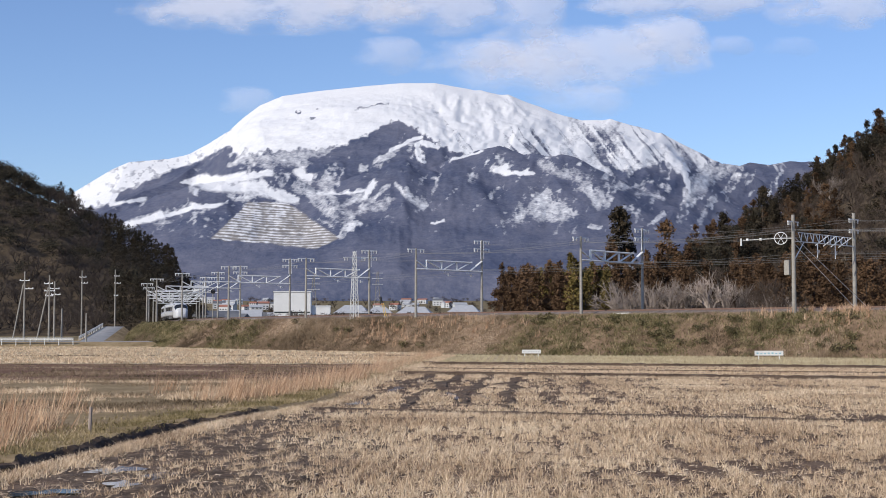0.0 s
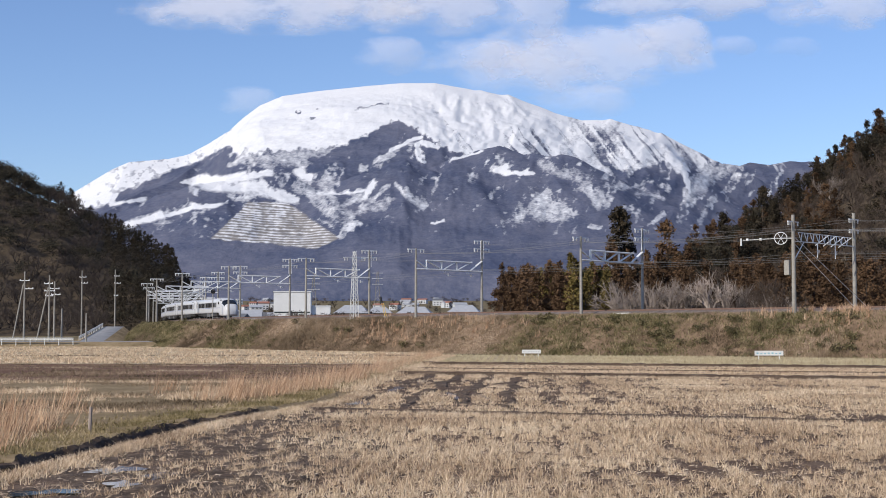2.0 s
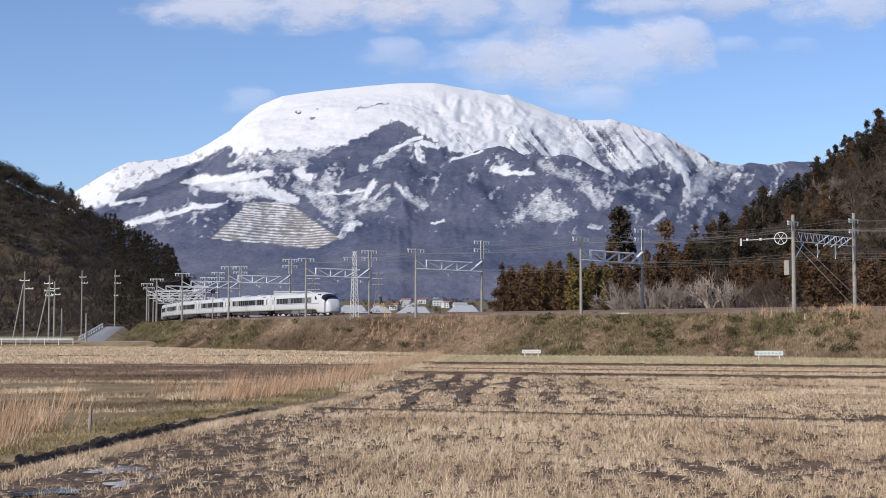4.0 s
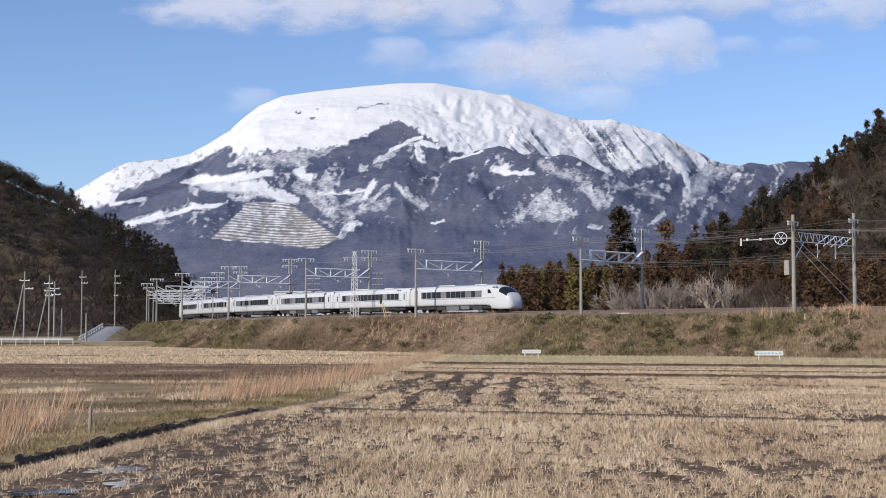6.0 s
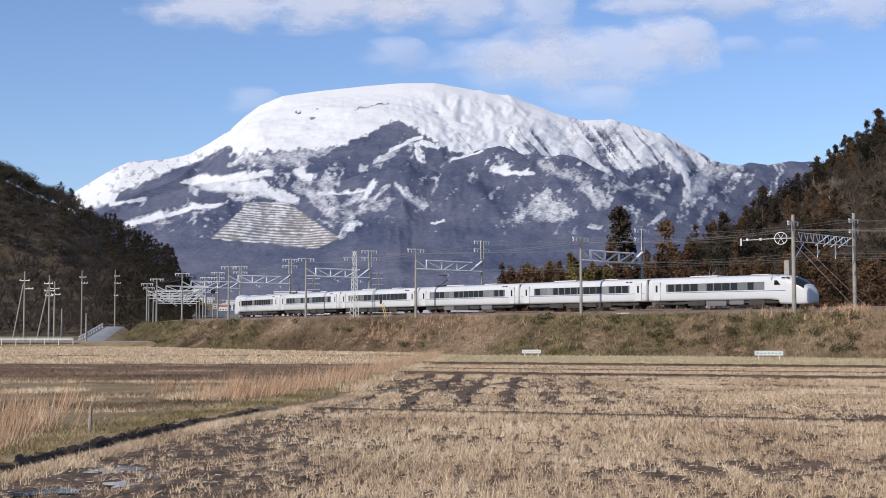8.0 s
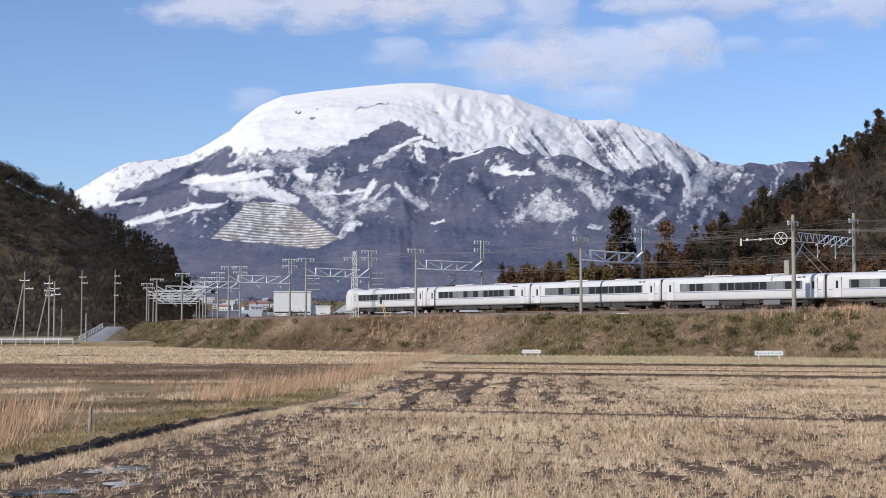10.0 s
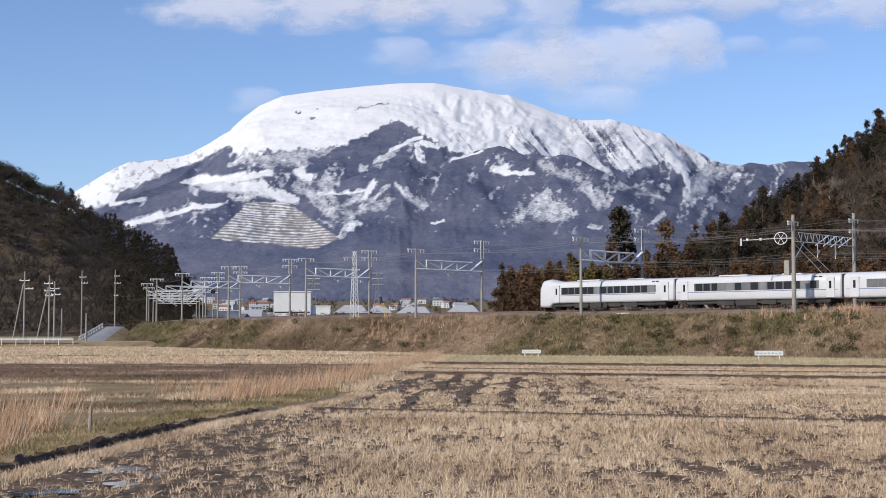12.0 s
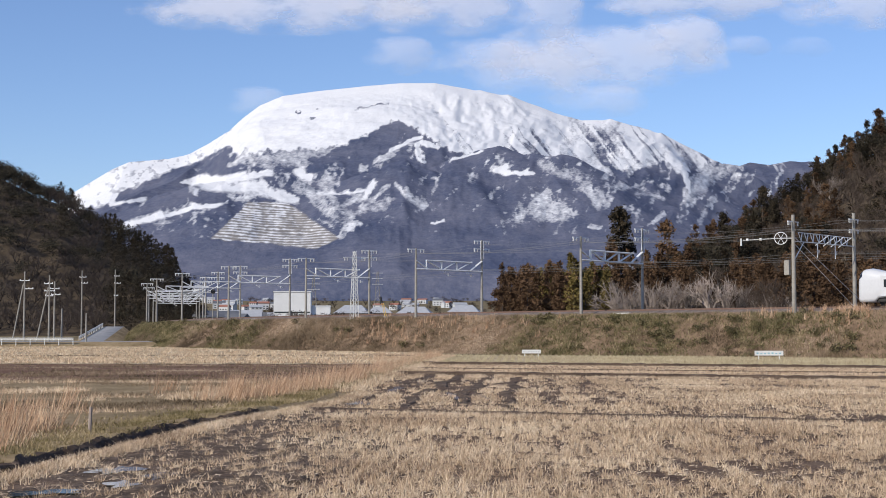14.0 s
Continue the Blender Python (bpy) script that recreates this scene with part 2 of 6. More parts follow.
# snow lying in strips and hollows: angle across and down from the level (thousandths), to the same, half width, amount
SNOW_SHOULDER = [(-231, 90, -200, 95, 2.4, 0.8), (-205, 94, -178, 106, 3.4, 1.0), (-178, 105, -131, 110, 4.6, 1.0), (-131, 109, -119, 111, 3, 0.9), (-166, 103, -127, 102, 5.6, 1.0), (-131, 100, -103, 93, 4.6, 0.8),
                 (-170, 100, -172, 89, 3.8, 1.0), (-190, 83, -164, 88, 2.2, 1.0), (-164, 88, -150, 93, 2.4, 0.9), (-227, 72.5, -194, 83, 3.6, 1.0), (-150, 96, -123, 96, 3.2, 0.6)]
# upper thin strips: snow dusting, plus haze and shade drawn as thinner snow
SNOW_BOWL = [(-101, 113, -93, 107, 3.6, 1.0), (-105, 123, -96, 114, 4, 0.5), (-128, 125, -96, 120, 5, 0.42), (-112, 124, -78, 126, 4, 0.45), (-142, 122, -118, 117, 4, 0.4), (-172, 114, -150, 131, 2.2, 0.9), (-150, 118, -134, 129, 2.6, 0.6), (-100, 102, -72, 80, 5, 0.5), (-88, 96, -53, 100, 1.4, 0.65), (-76, 86, -53, 96, 2.6, 0.5),
             (-72, 67, -41, 102, 2.0, 0.5), (-84, 102, -66, 84, 3.2, 0.45), (-62, 82, -40, 92, 4, 0.4), (-56, 114, -37, 127, 2.4, 0.6), (-53, 96, -48, 106, 2.4, 0.9), (-66, 71, -56, 76, 2, 0.7)]
SNOW_FRONT = [(-37, 129, -17, 137, 2, 1.0), (-19, 131, -11, 120, 2.4, 1.0), (-17, 133, -5, 129, 2, 0.8), (-25, 98, -15, 88, 3, 0.6), (-33, 102, -25, 94, 2, 0.6), (-9, 76, -1, 77.5, 1.1, 0.9), (35, 112, 56, 112, 2.2, 1.0), (38, 114, 46, 117, 2.4, 1.0),
              (53, 111, 63, 110, 1.6, 0.9), (6, 121, 26, 128, 1.2, 1.0), (69, 118, 100, 106, 4, 0.34), (97, 102, 108, 90, 4, 0.5)]
SNOW_EAST = [(53, 80, 69, 94, 4.6, 0.55), (69, 90, 85, 84, 4.6, 0.55), (57, 85, 85, 82, 5.4, 0.5), (116, 102, 136, 104, 3, 0.5), (136, 98, 155, 94, 3, 0.4), (143, 76, 155, 84, 1.4, 0.6), (100, 74, 108, 73, 1.0, 0.6), (108, 96, 116, 90, 3, 0.4),
             (159, 129, 173, 98, 2.4, 1.0), (173, 96, 202, 118, 5, 0.5), (179, 102, 187, 114, 5, 0.55), (155, 126, 163, 114, 3, 0.7), (143, 118, 128, 116, 2.4, 0.6)]
WOODED = [(-200, 95, -181, 97, 7.4, 1.0), (-172, 93, -153, 94, 3.4, 1.0), (-222, 95, -176, 113, 4.2, 1.0), (-176, 113, -152, 128, 3.0, 0.85), (-92, 114, -40, 140, 4, 0.8), (-102, 155, -100, 154, 0.9, 1.0), (-92, 150, -91, 150, 0.9, 0.9), (-88, 156, -87, 156, 0.6, 0.8), (-60, 157, -38, 160, 0.8, 0.6)]


def mountain():
    """A broad snow-capped massif: a long crest, spurs running down from it, and lower wooded ridges before it."""
    xs = np.linspace(-1560, 1560, 800)
    ys = np.concatenate([np.linspace(2700, 3900, 225), np.linspace(3905, 4600, 145), np.linspace(4620, 5100, 10)])

    def height(x, y):
        cx, cy, cz = np.array(RIDGES["crest"]).T
        far = smooth(15, 160, np.interp(x, cx, cy) - y)
        wx, wy = x + 34 * fbm(x, y, 300, 3, 3) * far, y + 34 * fbm(x, y, 300, 3, 5) * far
        z = np.interp(wx, cx, cz) - SIDE["crest"] * np.abs(np.interp(wx, cx, cy) - wy)
        soft = 26.0
        for name, pts in RIDGES.items():
            if name == "crest":
                continue
            low = name in ("terrace_hill", "front_ridge")
            px, py = (x + 0.35 * (wx - x), y + 0.35 * (wy - y)) if low else (wx, wy)
            q = ridge_height(px, py, pts, SIDE[name] if low else 0.52)
            h = np.clip(0.5 + 0.5 * (q - z) / soft, 0, 1)
            z = z * (1 - h) + q * h + soft * h * (1 - h) * (0.3 if low else 0.6) - (0 if low else 3 * h * (1 - h))
        rib = 1 - np.abs(fbm(x + 0.3 * (4500 - y) * np.tanh(x / 400), y * 0.28, 105, 4, 4))
        calm = smooth(-260, 60, x) * smooth(3600, 3800, y) + 0.5 * smooth(3950, 3750, y) + 0.25 * smooth(-650, -800, x)
        z = z + 13 * np.clip(calm, 0.1, 1) * (rib - 0.75) * far * smooth(2880, 3180, y)
        fold = 1 - np.abs(fbm(x + 0.12 * y, y * 0.4, 330, 3, 7))
        z = z + 30 * (fold - 0.75) * smooth(3800, 3500, y) * smooth(2880, 3180, y)
        z = z + 2.5 * fbm(x, y, 45, 3, 9) * far
        edge = smooth(2700, 2860, y)
        return np.maximum(z * edge, land(x, y) * 0.98 - 1)

    me, gx, gy, gz = grid_mesh("mountain", xs, ys, height, [])
    # across and up from the level, in thousandths
    u, v = gx / gy * 1000, (gz - 2.4) / gy * 1000
    n1, n2, n3 = fbm(u, v, 20, 5, 11), fbm(u, v * 0.6, 6.5, 4, 12), fbm(u, v, 2.4, 2, 13)
    crest_y = np.interp(gx, [p[0] for p in RIDGES["crest"]], [p[1] for p in RIDGES["crest"]])
    back = smooth(3720, 3820, gy + 40 * n1 + 300 * smooth(-160, -210, u))
    line = np.interp(u, [-284, -250, -230, -210, -190, -170, -150, -135, -122, -110, -86, -72, -56, -40, -28, -16, 0, 40, 85, 108, 124, 143, 155, 167, 180, 190, 205, 260],
                     [74, 82, 91, 101, 112, 118, 124, 126, 127, 127.5, 129, 131.5, 137, 145, 149, 140, 128, 120, 113, 110, 112, 118, 116, 110, 114, 120, 125, 135])
    fray = 1.5 + 4.5 * smooth(-118, -150, u) + 3.0 * smooth(-45, -20, u)
    snow = back * smooth(-2.6, 2.6, v - line + fray * (0.5 * n1 + 0.8 * n2) + 1.0 * n3)
    # gullies and thin woods that show through the snow on the eastern face
    fall = fbm(u + 0.75 * (v - 140) + 2 * n1, v * 0.12, 5.0, 4, 14)
    fall2 = fbm(u - 0.9 * (v - 140) + 2 * n1, v * 0.14, 6.5, 4, 15)
    east = smooth(-46, -10, u)
    depth = smooth(170, 128, v - 0.06 * np.abs(u))
    snow = snow * (1 - east * (0.14 + 0.62 * depth) * np.maximum(smooth(0.05, 0.6, fall), 0.35 * smooth(0.15, 0.65, fall2)))
    snow = snow * (1 - 0.45 * smooth(60, 90, u) * smooth(-0.7, 0.5, n2 + 0.6 * n3))
    snow = snow * (1 - 0.75 * smooth(-0.35, 0.55, 0.6 * n2 + 0.8 * n3) * smooth(-122, -160, u))
    # snow seen through bare woods on the middle slopes
    streak = fbm(u - 0.6 * v, (v + 0.6 * u) * 0.3, 6, 4, 16)
    snow = np.maximum(snow, 0.36 * smooth(0.1, 0.95, streak + 0.5 * n1 + 0.3 * n3) * smooth(62, 100, v + 6 * n1))
    us, vs = u + 2.6 * n1 + 1.6 * n2 + 0.8 * n3, v + 1.6 * fbm(u, v, 16, 4, 17) + 1.3 * n2 + 0.5 * n3

    def strip(x0, y0, x1, y1):
        dx, dy = x1 - x0, y1 - y0
        t = np.clip(((us - x0) * dx + (vs - y0) * dy) / (dx * dx + dy * dy), 0, 1)
        return np.hypot(us - x0 - t * dx, vs - y0 - t * dy)

    for x0, y0, x1, y1, w, k in SNOW_SHOULDER + SNOW_BOWL + SNOW_FRONT + SNOW_EAST:
        e = strip(x0, y0, x1, y1) / w
        rough = 0.25 * n2 + 0.3 * n3 if k >= 0.8 else 0.7 * n2 + 0.7 * n3 - 0.2
        snow = np.maximum(snow, (0.86 if k >= 0.8 else 0.9 * k) * smooth(1.2, 0.2, e + rough))
    for x0, y0, x1, y1, w, k in WOODED:
        snow = snow * (1 - k * smooth(1.2, 0.7, strip(x0, y0, x1, y1) / w + 0.2 * n2))
    # the terraced slope: between its upper edge, its foot and two slanting sides
    wu, wv = u + 0.8 * n1, v + 0.8 * n2
    wedge = smooth(0, 1.2, 91.5 - wv) * smooth(0, 1.2, wv - np.interp(wu, [-162, -130, -88, -70], [64.5, 62.5, 58, 66])) * smooth(0, 1.5, (wu + 162) - 0.98 * (wv - 65)) * smooth(0, 1.5, -(wu + 70) - 1.48 * (wv - 65))
    snow = np.where(wedge > 0.5, 0.23 + 0.16 * n1 + 0.16 * n2, snow)
    for nm, val in (("snow", snow + 0.20 * n3 * (snow > 0.04) * (snow < 0.96)), ("felled", wedge)):
        at = me.attributes.new(nm, "FLOAT", "POINT")
        at.data.foreach_set("value", np.clip(val, 0, 1).ravel().astype(np.float32))
    m = bpy.data.materials.new("snowy_mountain")
    m.use_nodes = True
    nt = m.node_tree
    n, li = nt.nodes, nt.links
    b = n["Principled BSDF"]
    co = n.new("ShaderNodeTexCoord")
    a1, a2 = n.new("ShaderNodeAttribute"), n.new("ShaderNodeAttribute")
    a1.attribute_name, a2.attribute_name = "snow", "felled"
    w1, w2 = n.new("ShaderNodeTexNoise"), n.new("ShaderNodeTexNoise")
    w1.inputs["Scale"].default_value, w1.inputs["Detail"].default_value, w1.inputs["Roughness"].default_value = 0.006, 8, 0.65
    w2.inputs["Scale"].default_value, w2.inputs["Detail"].default_value, w2.inputs["Roughness"].default_value = 0.10, 5, 0.75
    for w in (w1, w2):
        li.new(co.outputs["Object"], w.inputs["Vector"])
    # bare woods' colour, with the blue of distance haze mixed into it
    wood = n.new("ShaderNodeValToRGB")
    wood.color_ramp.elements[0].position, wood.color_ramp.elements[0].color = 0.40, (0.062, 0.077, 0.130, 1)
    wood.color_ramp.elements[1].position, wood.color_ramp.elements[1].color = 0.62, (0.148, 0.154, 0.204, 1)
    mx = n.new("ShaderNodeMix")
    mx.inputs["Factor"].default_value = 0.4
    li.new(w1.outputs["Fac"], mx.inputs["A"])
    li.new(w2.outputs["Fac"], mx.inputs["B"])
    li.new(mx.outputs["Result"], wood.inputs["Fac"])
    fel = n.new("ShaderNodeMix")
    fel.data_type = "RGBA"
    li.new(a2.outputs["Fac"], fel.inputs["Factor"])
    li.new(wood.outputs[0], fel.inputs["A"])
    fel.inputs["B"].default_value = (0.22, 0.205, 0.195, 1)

    def calc(op, a, c, d=None):
        q = n.new("ShaderNodeMath")
        q.operation = op
        for sock, val in zip(q.inputs, (a, c, d)):
            if val is None:
                continue
            if isinstance(val, (int, float)):
                sock.default_value = val
            else:
                li.new(val, sock)
        return q.outputs[0]

    sep = n.new("ShaderNodeSeparateXYZ")
    li.new(co.outputs["Object"], sep.inputs[0])
    # terrace edges: narrow level lines that wander a little
    lev = calc("MULTIPLY_ADD", w1.outputs["Fac"], 26.0, sep.outputs["Z"])
    lev = calc("MULTIPLY_ADD", sep.outputs["X"], 0.05, lev)
    wave = calc("SINE", calc("MULTIPLY", lev, 2 * math.pi / 7.0), 0.0)
    wave = calc("MULTIPLY", calc("MULTIPLY", wave, a2.outputs["Fac"]), 0.42)
    base = calc("ADD", calc("MULTIPLY_ADD", a1.outputs["Fac"], 1.5, -0.65), wave)
    total = calc("MULTIPLY_ADD", w2.outputs["Fac"], 1.3, base)
    rp = n.new("ShaderNodeMapRange")
    rp.inputs["From Min"].default_value, rp.inputs["From Max"].default_value = 0.20, 0.98
    li.new(total, rp.inputs["Value"])
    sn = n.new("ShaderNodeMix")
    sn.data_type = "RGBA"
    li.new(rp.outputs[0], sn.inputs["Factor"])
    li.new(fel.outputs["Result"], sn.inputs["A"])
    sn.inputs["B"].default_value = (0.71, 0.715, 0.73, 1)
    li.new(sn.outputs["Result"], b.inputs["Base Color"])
    b.inputs["Roughness"].default_value = 0.9
    b.inputs["Specular IOR Level"].default_value = 0.1
    bp = n.new("ShaderNodeBump")
    bp.inputs["Strength"].default_value, bp.inputs["Distance"].default_value = 0.4, 8
    li.new(w2.outputs["Fac"], bp.inputs["Height"])
    li.new(bp.outputs[0], b.inputs["Normal"])
    me.materials.append(m)
    return tagged(new("mountain", me), "broad snow-capped mountain with bare wooded slopes and a terraced quarry", "mountain", kind="structure")


mountain()


# ---- hills ----
def hill_right(x, y):
    prof = np.interp(x, [-10, 15, 41, 52, 65, 80, 90, 101, 130, 200, 300], [0.5, 2, 11, 17, 23, 30, 37, 44, 57, 76, 84])
    d = behind(x, y)
    rise = smooth(12, 165, d)
    return np.where(d > 11, land(x, y) + prof * rise * (1 - 0.5 * smooth(330, 520, y)) + 0.8 * fbm(x, y, 18, 3, 21) * smooth(12, 40, d), -3)


def hill_left(x, y):
    prof = np.interp(x * 600 / np.maximum(y, 100), [-330, -250, -184, -170, -158, -150, -137, -114, -106, -100], [81, 73, 63, 56, 52, 45, 38.5, 26, 13, 0])
    return land(x, y) + prof * smooth(440, 600, y) * (1 - 0.6 * smooth(640, 800, y)) + 1.2 * fbm(x, y, 25, 3, 22) * smooth(450, 520, y) - 0.4


me, *_ = grid_mesh("wooded_hill", np.linspace(-14, 300, 110), np.linspace(100, 540, 150), hill_right, [M["wood_floor"]])
tagged(new("hill_right", me), "steep wooded hillside behind the railway", "hill", kind="structure")
me, *_ = grid_mesh("wooded_hill", np.linspace(-340, -75, 90), np.linspace(425, 800, 110), hill_left, [M["wood_floor"]])
tagged(new("hill_left", me), "dark wooded hill at the valley edge", "hill", kind="structure")


# ---- embankment ----
BANK = [(-26, -0.3), (-19, 0.6), (-11.5, 4.45), (-9.5, 4.6), (-8.2, 4.62), (-7.2, 4.95), (-6.0, 4.95), (-2.0, 4.90), (0.0, 4.95), (1.9, 4.95), (2.9, 4.62), (4.0, 4.55), (5.2, 4.45), (6.2, 3.9), (7.2, 3.1), (8.2, 2.3), (9.3, 1.4), (10.4, 0.55), (11.6, -0.2)]


def bank_z(off):
    return np.interp(off, [b[0] for b in BANK], [b[1] for b in BANK])


def embankment():
    ss = np.arange(-130, 440, 1.5)
    offs = np.array([b[0] for b in BANK] + [3.4, 4.6, 5.7, 6.7, 7.7, 8.7, 9.8, 11.0])
    offs = np.sort(offs)
    v, f, ix = [], [], []
    for s in ss:
        for o in offs:
            p, a = track(s, o)
            p.z = float(bank_z(o))
            v.append(p)
    v = np.array(v)
    so, oo = np.repeat(ss, len(offs)), np.tile(offs, len(ss))
    v[:, 2] += 0.35 * smooth(3.2, 6, np.abs(oo)) * fbm(so, oo, 4, 3, 31) * (oo > -12)
    k = len(offs)
    for i in range(len(ss) - 1):
        for j in range(k - 1):
            f.append((i * k + j, i * k + j + 1, (i + 1) * k + j + 1, (i + 1) * k + j))
            ix.append(1 if -9 < (offs[j] + offs[j + 1]) / 2 < 3 else 0)
    me = mesh_of("embankment", v, f, [M["bank"], M["ballast"]], True, ix)
    tagged(new("embankment", me), "grassy railway embankment with ballast on top", "embankment", kind="structure")


embankment()


def rails():
    for off in (0.0, -3.9):
        for g in (-0.53, 0.53):
            bm = bmesh.new()
            prev = None
            for s in np.arange(-130, 440, 2.0):
                ring = []
                for du, dz in ((-0.07, -0.15), (0.07, -0.15), (0.035, 0), (-0.035, 0)):
                    p, _ = track(s, off + g + du, RAIL_Z + dz)
                    ring.append(bm.verts.new(p))
                if prev:
                    for q in range(4):
                        bm.faces.new((prev[q], prev[(q + 1) % 4], ring[(q + 1) % 4], ring[q]))
                prev = ring
            me = bpy.data.meshes.new("rail")
            bm.to_mesh(me)
            bm.free()
            me.materials.append(M["rust"])
            tagged(new("rail", me), "rusty steel rail on the ballast", "rail", "railway rails", kind="structure")


rails()


# ---- blades, leaves and straw ----
def island_material(name, stops, rough=0.85, spec=0.15, scale=0.25, coarse=0.5):
    """Colour by loose piece, drifting with a coarse noise over the ground."""
    m = bpy.data.materials.new(name)
    m.use_nodes = True
    n, li = m.node_tree.nodes, m.node_tree.links
    b = n["Principled BSDF"]
    ge, co, no = n.new("ShaderNodeNewGeometry"), n.new("ShaderNodeTexCoord"), n.new("ShaderNodeTexNoise")
    no.inputs["Scale"].default_value, no.inputs["Detail"].default_value = scale, 4
    li.new(co.outputs["Object"], no.inputs["Vector"])
    mr = n.new("ShaderNodeMapRange")
    mr.inputs["From Min"].default_value, mr.inputs["From Max"].default_value = 0.32, 0.68
    li.new(no.outputs["Fac"], mr.inputs["Value"])
    mx = n.new("ShaderNodeMix")
    mx.inputs["Factor"].default_value = coarse
    li.new(ge.outputs["Random Per Island"], mx.inputs["A"])
    li.new(mr.outputs[0], mx.inputs["B"])
    rp = n.new("ShaderNodeValToRGB")
    el = rp.color_ramp.elements
    while len(el) < len(stops):
        el.new(0.5)
    for e, p, c in zip(el, np.linspace(0.12, 0.88, len(stops)), stops):
        e.position, e.color = p, (*c, 1)
    li.new(mx.outputs["Result"], rp.inputs["Fac"])
    li.new(rp.outputs[0], b.inputs["Base Color"])
    b.inputs["Roughness"].default_value, b.inputs["Specular IOR Level"].default_value = rough, spec
    return m


M["straw"] = island_material("straw", [(0.25, 0.165, 0.108), (0.50, 0.365, 0.238), (0.68, 0.52, 0.355), (0.80, 0.65, 0.465)], scale=0.22, coarse=0.4)
M["green_straw"] = island_material("greenish_straw", [(0.29, 0.235, 0.145), (0.44, 0.37, 0.235), (0.56, 0.48, 0.32)], scale=0.22, coarse=0.4)
M["pampas"] = island_material("dry_pampas_grass", [(0.28, 0.16, 0.095), (0.50, 0.325, 0.205), (0.66, 0.485, 0.33)], scale=0.3, coarse=0.4)
M["bund_grass"] = island_material("bund_grass", [(0.10, 0.082, 0.036), (0.19, 0.15, 0.07), (0.32, 0.25, 0.135), (0.48, 0.38, 0.24)], scale=0.35, coarse=0.5)
M["bank_grass"] = island_material("embankment_grass", [(0.085, 0.062, 0.040), (0.17, 0.125, 0.080), (0.28, 0.205, 0.135), (0.52, 0.40, 0.28)], scale=0.09, coarse=0.72)
M["bamboo_grass"] = island_material("bamboo_grass", [(0.060, 0.058, 0.026), (0.13, 0.118, 0.052), (0.23, 0.19, 0.10), (0.42, 0.34, 0.20)], scale=0.5, coarse=0.45)


def raw_mesh(name, tri, mat):
    """A mesh of loose triangles from an array (n, 3, 3)."""
    tri = np.asarray(tri, dtype=np.float32)
    n = len(tri)
    me = bpy.data.meshes.new(name)
    me.vertices.add(n * 3)
    me.vertices.foreach_set("co", tri.ravel())
    me.loops.add(n * 3)
    me.loops.foreach_set("vertex_index", np.arange(n * 3, dtype=np.int32))
    me.polygons.add(n)
    me.polygons.foreach_set("loop_start", np.arange(0, n * 3, 3, dtype=np.int32))
    me.polygons.foreach_set("loop_total", np.full(n, 3, dtype=np.int32))
    me.materials.append(mat)
    me.update(calc_edges=True)
    return me


def blades(base, per, h, w, lean, rs, spread=0.05, wind=(0.0, 0.0)):
    """Tufts: per blades at each base point. h: (least, most); returns triangles."""
    n = len(base) * per
    p = np.repeat(base, per, axis=0) + np.concatenate([rs.normal(0, spread, (n, 2)), np.zeros((n, 1))], 1)
    hh = rs.uniform(h[0], h[1], n)
    a = rs.uniform(0, 2 * np.pi, n)
    le = np.abs(rs.normal(0, lean, n)) * hh
    tip = p + np.stack([np.cos(a) * le + wind[0] * hh, np.sin(a) * le + wind[1] * hh, hh], 1)
    b = rs.uniform(0, np.pi, n)
    side = np.stack([np.cos(b), np.sin(b) * 0.6, np.zeros(n)], 1) * (w * rs.uniform(0.6, 1.3, n))[:, None] / 2
    return np.stack([p - side, p + side, tip], 1)


# ---- fields ----
BUND = np.array([(8, -9.6), (25.5, -7.84), (38.7, -6.59), (50.2, -4.41), (61.2, -3.94), (87, -2.87), (122, -1.15), (150, 0.2), (200, 2)])
SLANT = 0.42


def bund_x(y):
    return np.interp(y, BUND[:, 0], BUND[:, 1])


def field_right(name, q0, q1, mat, label, z=0.0, relief=0.05, n=40):
    """A field between two slanting borders, from the bund to beyond the view."""
    v, f = [], []
    qs, us = np.linspace(q0, q1, n), np.linspace(0, 1, 70)
    for q in qs:
        x = -5.0
        for _ in range(12):
            x = float(bund_x(q - SLANT * x)) + 0.55
        xe = 14 + q * 0.42
        for u in us:
            xx = x + (xe - x) * u ** 1.2
            v.append((xx, q - SLANT * xx, z))
    v = np.array(v)
    v[:, 2] += relief * fbm(v[:, 0], v[:, 1], 0.9, 3, 41)
    k = len(us)
    for i in range(n - 1):
        for j in range(k - 1):
            f.append((i * k + j, i * k + j + 1, (i + 1) * k + j + 1, (i + 1) * k + j))
    tagged(new(name, mesh_of(name, v, f, [mat], True)), label, "field", kind="structure")


def field_left(name, y0, y1, mat, label, z=0.0, n=30):
    v, f = [], []
    ys, us = np.linspace(y0, y1, n), np.linspace(0, 1, 60)
    for y in ys:
        x1 = float(bund_x(y)) - 1.2
        x0 = -0.36 * y - 14
        for u in us:
            v.append((x0 + (x1 - x0) * u, y, z))
    v = np.array(v)
    v[:, 2] += 0.05 * fbm(v[:, 0], v[:, 1], 1.2, 3, 42)
    k = len(us)
    for i in range(n - 1):
        for j in range(k - 1):
            f.append((i * k + j, i * k + j + 1, (i + 1) * k + j + 1, (i + 1) * k + j))
    tagged(new(name, mesh_of(name, v, f, [mat], True)), label, "field", kind="structure")


